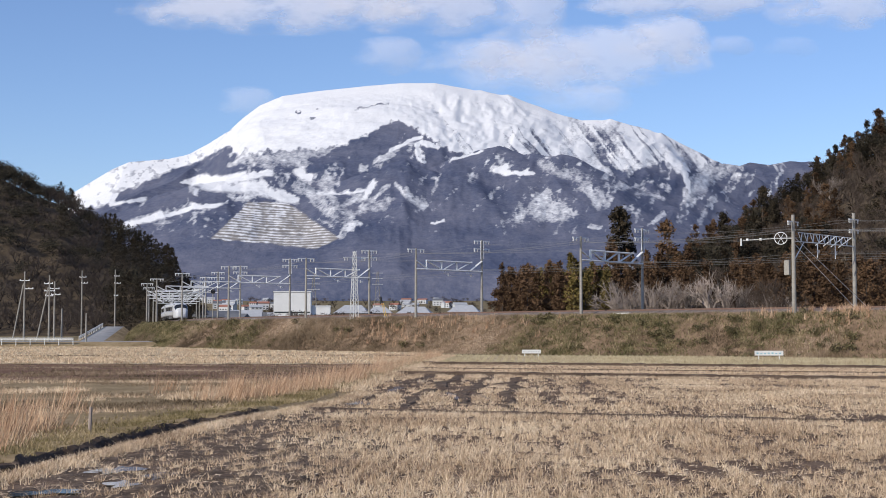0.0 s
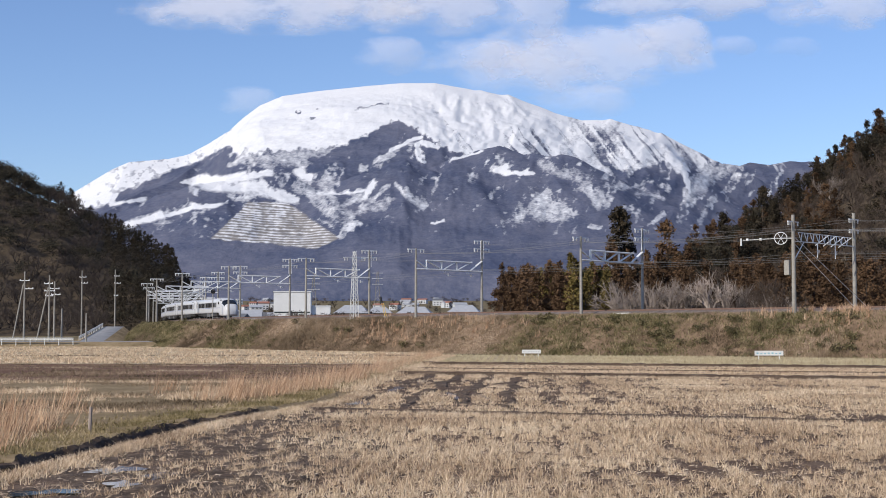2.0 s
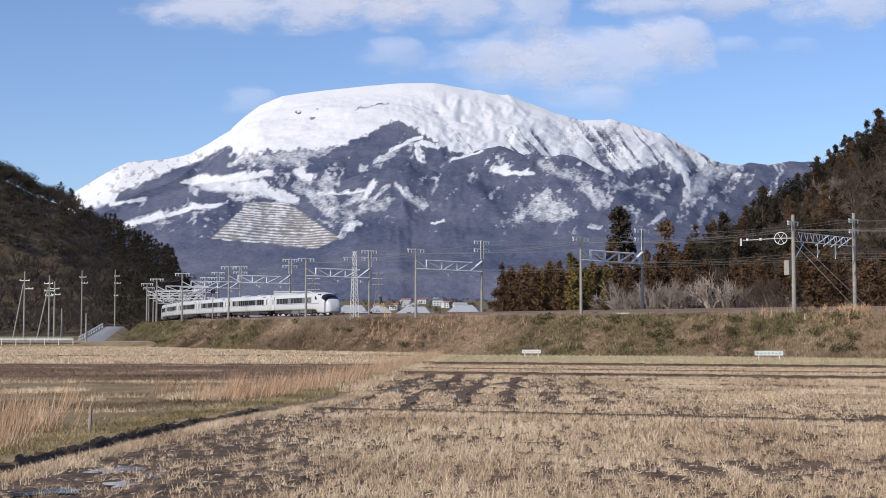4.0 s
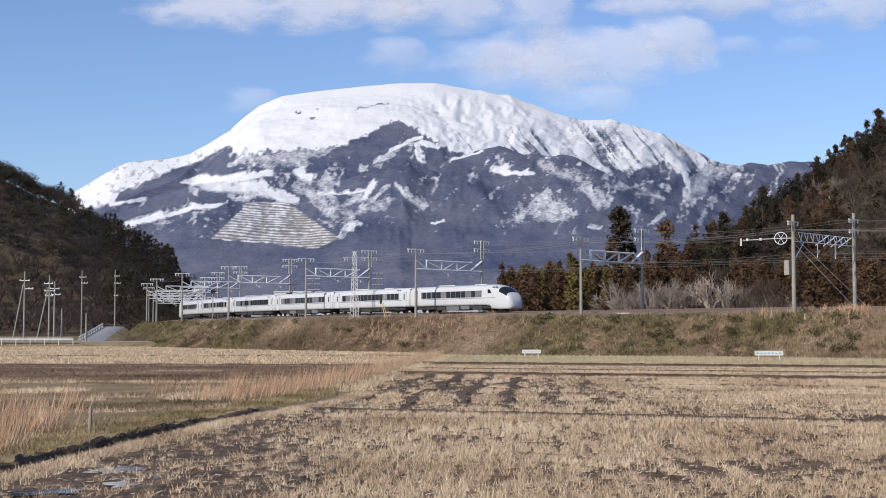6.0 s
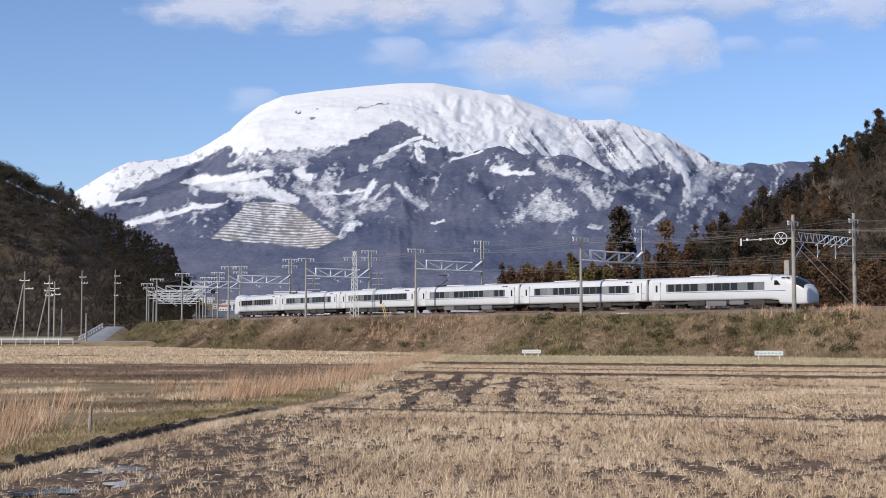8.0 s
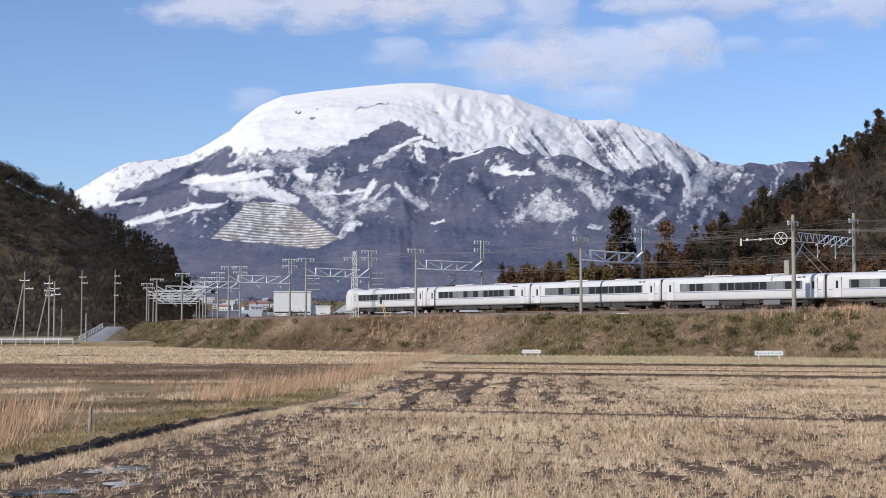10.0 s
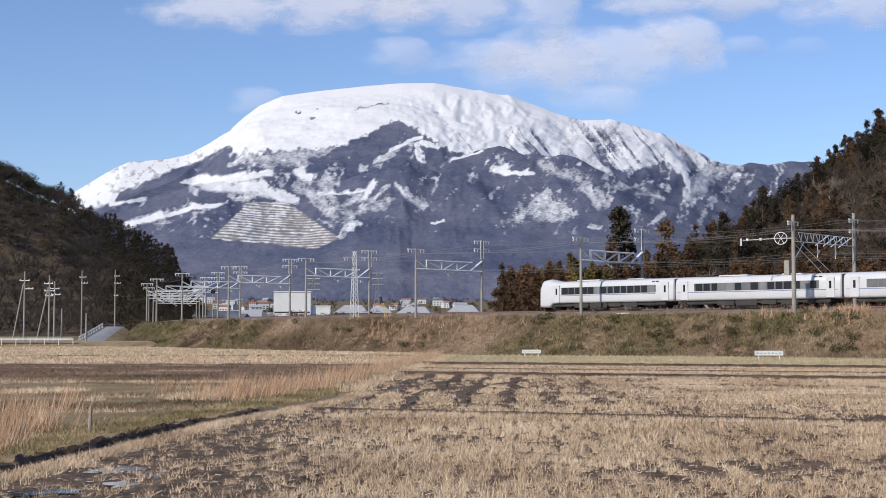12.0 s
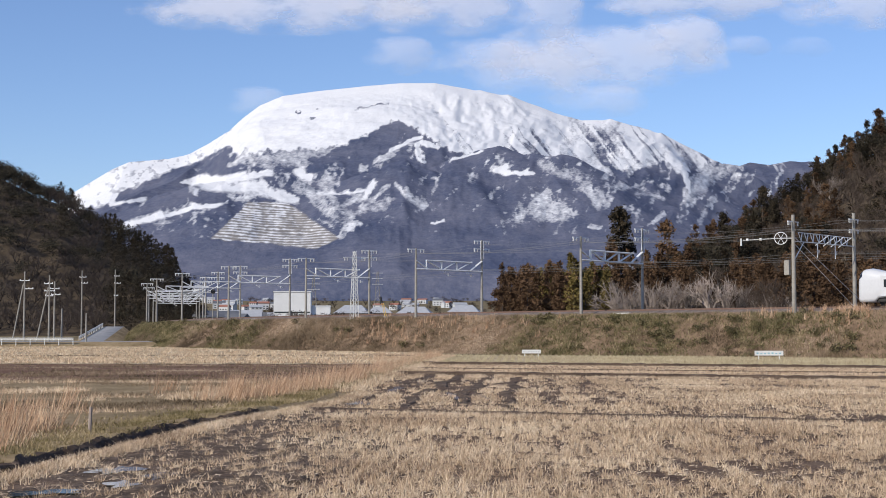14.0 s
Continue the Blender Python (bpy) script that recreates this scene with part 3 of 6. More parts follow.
field_right("field_1", 9, 43.6, M["damp_soil"], "rice field of pale cut stubble with bare muddy patches", n=90)
field_right("field_2", 44.4, 84.0, M["damp_soil"], "rice field of stubble crossed by wet tractor ruts", n=70)
field_right("field_3", 84.8, 110.5, M["stubble_ground"], "strip of brown rice stubble")
field_right("field_4", 111.3, 158.0, M["pale_stubble"], "far rice field with greenish rows of stubble")
field_left("field_5", 12, 74, M["verge"], "fallow field of dry grass and weeds", n=70)
field_left("field_6", 74.6, 112, M["brown_field"], "bare brown ploughed field")
field_left("field_7", 113, 152, M["pale_stubble"], "pale straw-coloured stubble field")
field_left("field_8", 154, 158, M["soil"], "dark drainage furrow between fields", n=4)
field_left("field_9", 158.5, 330, M["pale_stubble"], "far pale stubble field")


def stuff(name, tri, mat, label, category):
    return tagged(new(name, raw_mesh(name, tri, mat)), label, category, kind="stuff")


def stubble():
    rs = np.random.RandomState(3)

    def rows(q0, q1, dr, dp, xmax):
        """Planting places in rows that run away from the road."""
        xs = np.arange(-14, xmax, dr)
        qs = np.arange(q0, q1, dp)
        gx, gq = np.meshgrid(xs, qs)
        gx, gq = gx.ravel() + rs.normal(0, 0.07, gx.size), gq.ravel() + rs.normal(0, 0.07, gq.size)
        x = gx + 0.05 * gq
        y = gq - SLANT * x
        ok = (x > bund_x(y) + 0.9) & (np.abs(x) < 0.325 * y + 1.5) & (y > 17)
        return x[ok], y[ok]

    x, y = rows(14, 43.2, 0.30, 0.23, 24)
    wet = smooth(7.4, 3.4, x - bund_x(y) + 1.5 * fbm(x, y, 3, 3, 51) + 2.5 * smooth(30, 42, y))
    bare = smooth(-0.1, 0.5, 0.75 * fbm(x, y * 0.2, 0.36, 2, 52) + 0.35 * fbm(x * 0.7, y, 4.0, 3, 57) - 0.46 + 0.45 * smooth(1.0, 3.5, x) * smooth(39, 33, y)) * 0.84
    keep = rs.rand(len(x)) > np.maximum(wet * 0.74, bare)
    p = np.stack([x, y, np.zeros_like(x)], 1)[keep]
    near = p[:, 1] < 31
    tri = np.concatenate([blades(p[near], 34, (0.03, 0.16), 0.015, 0.9, rs, 0.055), blades(p[~near], 22, (0.03, 0.16), 0.022, 0.85, rs, 0.055)])
    stuff("rice_stubble", tri, M["straw"], "pale cut rice stubble in rows on damp soil", "stubble")
    x, y = rows(44.8, 83.6, 0.30, 0.20, 32)
    rut = 0.5 + 0.5 * np.sin((x - 0.07 * y) * 2 * np.pi / 1.75 + 1.2 * fbm(x, y, 7, 2, 53))
    rut = smooth(0.5, 0.8, rut + 0.25 * fbm(x, y, 2, 2, 56)) * smooth(13, 3, x) * smooth(46, 49, y)
    bare = smooth(-0.05, 0.6, 0.5 * fbm(x * 0.4, y, 5, 4, 54) + 0.7 * fbm(x, y * 0.16, 0.6, 2, 58) - 0.12 + 0.28 * smooth(11, 3, x)) * 0.9
    keep = rs.rand(len(x)) > np.maximum(rut * 0.98, bare)
    p = np.stack([x, y, np.zeros_like(x)], 1)[keep]
    stuff("rice_stubble", blades(p, 9, (0.03, 0.14), 0.034, 0.9, rs, 0.06), M["straw"], "brownish rice stubble between wheel ruts", "stubble")
    x, y = rows(85.2, 110.2, 0.36, 0.30, 42)
    keep = rs.rand(len(x)) > smooth(0.2, 0.8, fbm(x * 0.3, y, 7, 4, 55)) * 0.7
    p = np.stack([x, y, np.zeros_like(x)], 1)[keep]
    stuff("rice_stubble", blades(p, 5, (0.04, 0.14), 0.05, 0.9, rs, 0.07), M["straw"], "brown rice stubble on a narrow strip", "stubble")
    x, y = rows(111.8, 157.0, 0.62, 0.34, 58)
    ok = behind(x, y) < -12.5
    p = np.stack([x, y, np.zeros_like(x)], 1)[ok]
    stuff("rice_stubble", blades(p, 4, (0.08, 0.24), 0.07, 0.5, rs, 0.07), M["green_straw"], "greenish rows of regrown rice stubble", "stubble")
    # loose straw on the soil
    n = 20000
    y = 17 + 43 * rs.rand(n) ** 1.5
    x = rs.uniform(-0.33, 0.33, n) * y
    ok = (x > bund_x(y) + 0.7) & (rs.rand(n) < np.maximum(0.5, smooth(4.5, 8.0, x - bund_x(y))))
    x, y = x[ok], y[ok]
    a, le = rs.uniform(0, np.pi, len(x)), rs.uniform(0.05, 0.16, len(x))
    c = np.stack([x, y, np.full(len(x), 0.035)], 1)
    d = np.stack([np.cos(a) * le, np.sin(a) * le, rs.uniform(-0.02, 0.05, len(x))], 1) / 2
    w = np.stack([-np.sin(a), np.cos(a), np.full(len(x), 0.5)], 1) * 0.011
    stuff("loose_straw", np.stack([c - d - w, c - d + w, c + d], 1), M["straw"], "loose straw scattered over the soil", "straw")


stubble()


def verges():
    rs = np.random.RandomState(4)
    # short grass on the bund
    n = 15000
    y = 18 + 130 * rs.rand(n) ** 1.6
    x = bund_x(y) - 0.2 - np.abs(rs.normal(0, 0.9, n))
    p = np.stack([x, y, np.full(n, 0.08)], 1)
    stuff("bund_grass", blades(p, 4, (0.02, 0.13), 0.03, 1.0, rs, 0.08), M["bund_grass"], "short green and dry grass along the field bund", "grass")
    # pale straw strip beside the ditch
    n = 3600
    y = 17 + 40 * rs.rand(n)
    x = bund_x(y) + 0.7 + np.abs(rs.normal(0, 0.28, n))
    stuff("straw_strip", blades(np.stack([x, y, np.full(n, 0.02)], 1), 6, (0.04, 0.16), 0.02, 1.2, rs, 0.07), M["straw"], "pale straw along the field's edge", "straw")
    # long straw and dry grass over the bund's far end
    n = 3200
    y = 58 + 96 * rs.rand(n) ** 1.2
    x = bund_x(y) + rs.uniform(-1.5, 0.8, n)
    stuff("bund_straw", blades(np.stack([x, y, np.full(n, -0.04)], 1), 6, (0.08, 0.36), 0.04, 0.8, rs, 0.16), M["straw"], "pale long straw over the far field bund", "grass")
    # weeds on the fallow field
    n = 16000
    y = 22 + 54 * rs.rand(n)
    x = bund_x(y) - 1.5 - rs.rand(n) * (0.36 * y - 2)
    ok = fbm(x, y, 6, 3, 61) > -0.25
    p = np.stack([x, y, np.zeros(n)], 1)[ok]
    pale = fbm(p[:, 0], p[:, 1] * 2, 7, 3, 62) > 0.0
    stuff("fallow_weeds", blades(p[pale], 5, (0.04, 0.20), 0.03, 0.9, rs, 0.12), M["straw"], "pale dry weeds on the fallow field", "grass")
    p = p[~pale]
    stuff("fallow_weeds", blades(p, 4, (0.04, 0.18), 0.035, 1.0, rs, 0.12), M["bank_grass"], "low dry weeds on the fallow field", "grass")
    # weeds in streaks on the ploughed field
    n = 9000
    y = 75 + 37 * rs.rand(n)
    x = bund_x(y) - 1.5 - rs.rand(n) * (0.36 * y)
    ok = fbm(x * 0.12, y, 2.2, 3, 67) > 0.1
    stuff("field_weeds", blades(np.stack([x, y, np.zeros(n)], 1)[ok], 4, (0.04, 0.16), 0.05, 1.0, rs, 0.15), M["bank_grass"], "streaks of low dry weeds on the ploughed field", "grass")
    # stubble and weeds on the far fields
    n = 9000
    y = 114 + 165 * rs.rand(n) ** 1.2
    x = bund_x(y) - 2 - rs.rand(n) * (0.33 * y)
    y = np.where((y > 113) & (y < 300), np.round(y / 2.6) * 2.6 + rs.normal(0, 0.35, n), y)
    ok = (y > 114) & (behind(x, y) < -13)
    stuff("far_stubble", blades(np.stack([x, y, np.zeros(n)], 1)[ok], 4, (0.08, 0.26), 0.09, 0.8, rs, 0.16), M["straw"], "short pale stubble on the far fields", "stubble")
    # tall dry grass in stands: centre, spread, count
    tri = []
    for cx, cy, sx, sy, k in ((-10.2, 29, 0.8, 1.6, 34), (-11.4, 35, 0.9, 2.0, 34), (-14.0, 45, 1.6, 3.0, 12), (-7.4, 54, 0.7, 1.6, 30), (-6.2, 60, 0.7, 2.0, 34), (-5.2, 68, 0.7, 3, 36), (-4.4, 84, 0.8, 5, 30), (-3.2, 104, 0.9, 9, 24), (-1.5, 135, 2.4, 8, 40), (-9.5, 58, 1.5, 3, 8)):
        p = np.stack([rs.normal(cx, sx, k) + 0.06 * rs.normal(0, 1, k), rs.normal(cy, sy, k), np.zeros(k)], 1)
        p[:, 0] = np.minimum(p[:, 0], bund_x(p[:, 1]) - 0.5)
        for q in p:
            top = rs.uniform(0.55, 1.25)
            tri.append(blades(q[None], rs.randint(20, 60), (0.25 * top, top), 0.022, 0.34, rs, 0.20, wind=(0.25, 0.0)))
    stuff("pampas_grass", np.concatenate(tri), M["pampas"], "tall dry reddish pampas grass leaning in the wind", "grass")


verges()


def ditch():
    """The cut earth edge of the bund beside the near field."""
    ys = 14 + 48 * np.linspace(0, 1, 400) ** 1.3
    v, f = [], []
    for y in ys:
        x = float(bund_x(y)) + 0.22 * float(fbm(np.array(y), np.array(0.0), 1.3, 4, 63))
        for dx, z in ((-1.6, 0.02), (-0.7, 0.11), (-0.12, 0.12), (0.0, 0.06), (0.08, -0.05), (0.22, -0.04), (0.5, 0.04)):
            z = 0.03 + 0.3 * max(z, 0.0) if y > 46 else z
            v.append((x + dx, y, z + (0.055 if y < 46 else 0.03) * float(fbm(np.array(y), np.array(dx * 3), 0.5, 3, 64))))
    k = 7
    ix = []
    for i in range(len(ys) - 1):
        for j in range(k - 1):
            f.append((i * k + j, i * k + j + 1, (i + 1) * k + j + 1, (i + 1) * k + j))
            ix.append(0 if j < 2 or ys[i] > 44 else 1)
    tagged(new("field_bund", mesh_of("field_bund", v, f, [M["verge"], M["soil"]], False, ix)), "low grassy field bund with a dark earth ditch", "bund", kind="structure")


ditch()


def furrows():
    """Dark low ridges along the borders between the fields."""
    for q, wd, hh in ((44.0, 0.5, 0.06), (84.4, 0.55, 0.16), (110.9, 0.5, 0.2), (97.5, 0.3, 0.08)):
        xs = np.arange(-6, 60, 0.4)
        v, f = [], []
        for x in xs:
            y = q - SLANT * x
            n = 0.15 * math.sin(x * 2.1) + 0.1 * math.sin(x * 5.3 + q)
            for dy, z in ((-wd, -0.02), (-wd * 0.4, hh * (1 + n)), (wd * 0.4, hh * (1 - n)), (wd, -0.02)):
                v.append((x, y + dy + 0.1 * n, z))
        for i in range(len(xs) - 1):
            if xs[i] > float(bund_x(q - SLANT * xs[i])):
                for j in range(3):
                    f.append((i * 4 + j, (i + 1) * 4 + j, (i + 1) * 4 + j + 1, i * 4 + j + 1))
        tagged(new("field_bund", mesh_of("field_bund", v, f, [M["soil"]], True)), "low dark earth ridge between two fields", "bund", kind="structure")


furrows()


def puddles():
    m = bpy.data.materials.new("standing_water")
    m.use_nodes = True
    b = m.node_tree.nodes["Principled BSDF"]
    b.inputs["Base Color"].default_value = (0.03, 0.028, 0.025, 1)
    b.inputs["Roughness"].default_value = 0.06
    b.inputs["Specular IOR Level"].default_value = 0.6
    rs = np.random.RandomState(9)
    for x, y, rx, ry in ((-5.95, 21.6, 0.50, 0.36), (-5.65, 25.1, 0.32, 0.75), (-5.05, 22.8, 0.22, 0.5), (-4.72, 24.1, 0.17, 0.65), (-2.0, 61, 0.25, 3.0), (0.35, 55, 0.22, 2.4), (1.5, 54, 0.15, 1.6), (-2.9, 49, 0.7, 1.0), (-1.0, 70, 0.2, 3)):
        v = []
        k = 26
        ph = rs.rand(3) * 6
        for i in range(k):
            t = 2 * math.pi * i / k
            r = 1 + 0.34 * math.sin(2 * t + ph[0]) + 0.26 * math.sin(4 * t + ph[1]) + 0.16 * math.sin(7 * t + ph[2])
            v.append((x + rx * r * math.cos(t), y + ry * r * math.sin(t), 0.040))
        me = mesh_of("puddle", v, [tuple(range(k))], [m])
        tagged(new("puddle", me), "shallow puddle of standing water on mud", "puddle", "puddles in the fields")
    # wet mud round them
    for nm, xs, ys, zz in (("mud_patch", np.linspace(-8.4, 0.4, 90), np.linspace(17, 44, 130), 0.02), ("mud_patch", np.linspace(-4.2, 6.0, 110), np.linspace(46.5, 80, 90), 0.02)):
        gx, gy = np.meshgrid(xs, ys)
        c = fbm(gx, gy, 2.6, 4, 65)
        if ys[0] < 30:
            inside = smooth(7.4, 4.6, gx - bund_x(gy) + 1.6 * c + 2.0 * smooth(30, 42, gy)) * smooth(0.5, 0.9, gx - bund_x(gy))
        else:
            rut = 0.5 + 0.5 * np.sin((gx - 0.07 * gy) * 2 * np.pi / 1.75 + 1.2 * fbm(gx, gy, 7, 2, 53))
            inside = smooth(0.62, 0.9, rut + 0.2 * c) * smooth(5.5, 1.0, gx) * smooth(0.6, 0.9, gx - bund_x(gy))
        zf = np.where(inside > 0.3, 0.02 + 0.022 * c + 0.035 * fbm(gx, gy, 0.45, 3, 66), -0.3)
        me, *_ = grid_mesh(nm, xs, ys, lambda a, b: zf, [M["mud"]])
        tagged(new(nm, me), "dark wet mud with tyre ruts", "mud", kind="structure")


puddles()


# ---- embankment plants ----
def bank_plants():
    rs = np.random.RandomState(6)
    n = 25000
    s = -32 + 260 * rs.rand(n)
    off = rs.uniform(3.6, 12.2, n)
    x, y, a = (np.interp(s, LINE_T[:, 0], LINE_T[:, k]) for k in (1, 2, 3))
    x, y = x - off * np.cos(a), y - off * np.sin(a)
    z = bank_z(off) - 0.05
    p = np.stack([x, y, z], 1)
    green = 0.8 * fbm(s, off * 2.5, 14, 4, 71) + 0.45 * smooth(76, 92, s) - 0.55 * smooth(26, 34, s) * smooth(84, 74, s) + 0.4 * smooth(30, 24, s)
    low = off < 5.2
    g = (rs.rand(n) < smooth(-0.15, 0.75, green)) & ~low
    d = ~g
    big = fbm(s, off, 5, 3, 72) > 0.15
    stuff("embankment_grass", np.concatenate([blades(p[d & ~big & ~low], 15, (0.08, 0.36), 0.06, 1.2, rs, 0.3), blades(p[d & big & ~low], 19, (0.12, 0.65), 0.055, 0.9, rs, 0.26), blades(p[low], 5, (0.06, 0.24), 0.07, 0.7, rs, 0.25)]), M["bank_grass"], "dry brown grass on the railway embankment", "grass")
    stuff("bamboo_grass", blades(p[g], 20, (0.08, 0.5), 0.075, 1.1, rs, 0.32), M["bamboo_grass"], "olive green dwarf bamboo on the embankment", "grass")
    tri = []
    for s0, ds, o0, cnt in ((-17, 2, 5.6, 70), (-9, 3, 5.6, 14), (44, 8, 6.5, 34), (32, 5, 7, 24), (50, 6, 9, 34)):
        q = np.array([track(s0 + ds * rs.normal(), o0 + 0.9 * rs.normal())[0] for _ in range(cnt)])
        d = -behind(q[:, 0], q[:, 1])
        q[:, 2] = bank_z(d)
        tri.append(blades(q, 14, (0.4, 1.2), 0.06, 0.28, rs, 0.16, wind=(0.12, 0)))
    stuff("pampas_grass", np.concatenate(tri), M["pampas"], "tall pinkish dry grass on the embankment shoulder", "grass")


bank_plants()


# ---- trees ----
def leaf_cloud(rs, pts, size, up=0.3):
    """One ragged leaf triangle pair round every point."""
    n = len(pts)
    a = rs.normal(size=(n, 3))
    a /= np.linalg.norm(a, axis=1)[:, None]
    b = rs.normal(size=(n, 3))
    b = np.cross(a, b)
    b /= np.linalg.norm(b, axis=1)[:, None]
    a[:, 2] *= up
    sz = (size * rs.uniform(0.6, 1.4, n))[:, None]
    return np.stack([pts - a * sz * 0.6 - b * sz * 0.35, pts + b * sz * 0.5, pts + a * sz * 0.9], 1)


def cedar_crown(rs, h, r, n=1750):
    """Drooping sprays in whorls about a leader: a narrow pointed crown with gaps."""
    t = rs.rand(n) ** 0.85
    nb = 46
    lev = np.sort(rs.rand(nb)) * 0.86 + 0.08
    ang = rs.rand(nb) * 2 * np.pi
    ln = r * (1 - lev) ** 0.72 * rs.uniform(0.6, 1.15, nb) + 0.10 * r
    i = rs.randint(0, nb, n)
    d = rs.rand(n) ** 0.6
    x = np.cos(ang[i]) * ln[i] * d + rs.normal(0, 0.10 * r, n)
    y = np.sin(ang[i]) * ln[i] * d + rs.normal(0, 0.10 * r, n)
    z = lev[i] * h - 0.25 * ln[i] * d + rs.normal(0, 0.022 * h, n) + 0.03 * h
    pts = np.stack([x, y, z], 1)
    k = 60
    tip = np.stack([rs.normal(0, 0.05 * r, k), rs.normal(0, 0.05 * r, k), h * rs.uniform(0.85, 1.0, k)], 1)
    return np.concatenate([leaf_cloud(rs, pts, 0.07 * r + 0.12, 0.8), leaf_cloud(rs, tip, 0.3, 1.3)])


def broad_crown(rs, h, r, n=1750):
    """Leaf clumps in several lobes."""
    lobes = [(rs.normal(0, 0.42 * r), rs.normal(0, 0.42 * r), h * rs.uniform(0.45, 0.88), r * rs.uniform(0.35, 0.6)) for _ in range(9)]
    out = []
    for x, y, z, q in lobes:
        k = n // 9
        v = rs.normal(size=(k, 3))
        v /= np.linalg.norm(v, axis=1)[:, None]
        v *= (q * rs.uniform(0.55, 1.08, k))[:, None]
        v[:, 2] *= 0.8
        out.append(leaf_cloud(rs, v + (x, y, z), 0.31 if n > 1000 else 0.42, 0.7))
    return np.concatenate(out)


def bare_crown(rs, h, r, thick=1.0):
    """Forking limbs ending in fans of fine twigs; triangles."""
    tri = []

    def bar(p, q, w0, w1):
        d = q - p
        side = np.cross(d, rs.normal(size=3))
        side /= np.linalg.norm(side) + 1e-6
        other = np.cross(d / (np.linalg.norm(d) + 1e-6), side)
        for sd in (side, other):
            a, b, c, e = p - sd * w0, p + sd * w0, q + sd * w1, q - sd * w1
            tri.append((a, b, c))
            tri.append((a, c, e))

    def grow(p, d, ln, w, depth):
        q = p + d * ln
        bar(p, q, w, w * 0.62)
        if depth == 0:
            for _ in range(6):
                e = d + rs.normal(0, 0.6, 3) + (0, 0, 0.1)
                e /= np.linalg.norm(e)
                st = p + (q - p) * rs.uniform(0.2, 1)
                t = st + e * ln * rs.uniform(0.7, 1.3)
                s = np.cross(e, rs.normal(size=3))
                s *= 0.015 * thick / (np.linalg.norm(s) + 1e-6)
                tri.append((st - s, st + s, t))
            return
        for _ in range(3):
            e = d + rs.normal(0, 0.42, 3) + (0, 0, 0.22)
            e /= np.linalg.norm(e)
            grow(p + (q - p) * rs.uniform(0.55, 1.0), e, ln * rs.uniform(0.6, 0.85), w * 0.58, depth - 1)

    for k in range(4):
        a = k * 1.6 + rs.rand()
        d = np.array([math.cos(a) * 0.8 * r / (0.5 * h), math.sin(a) * 0.8 * r / (0.5 * h), 1.0])
        d /= np.linalg.norm(d)
        grow(np.array([0, 0, h * rs.uniform(0.12, 0.32)]), d, h * 0.27, 0.12 * thick, 3)
    return np.array(tri)


def tree(name, crown, mat, h, r, label, trunk_r=0.16, trunk_to=0.8):
    e = tagged(new(name), label, "tree")
    bm = bmesh.new()
    rod(bm, (0, 0, -0.8), (0.05, 0.03, h * 0.35), trunk_r, trunk_r * 0.7, 7)
    rod(bm, (0.05, 0.03, h * 0.35), (0, 0, h * trunk_to), trunk_r * 0.7, trunk_r * 0.15, 7)
    part("trunk", bm, M["bark"], e)
    ob = new("crown", raw_mesh("crown", crown, mat))
    ob.parent = e
    return e


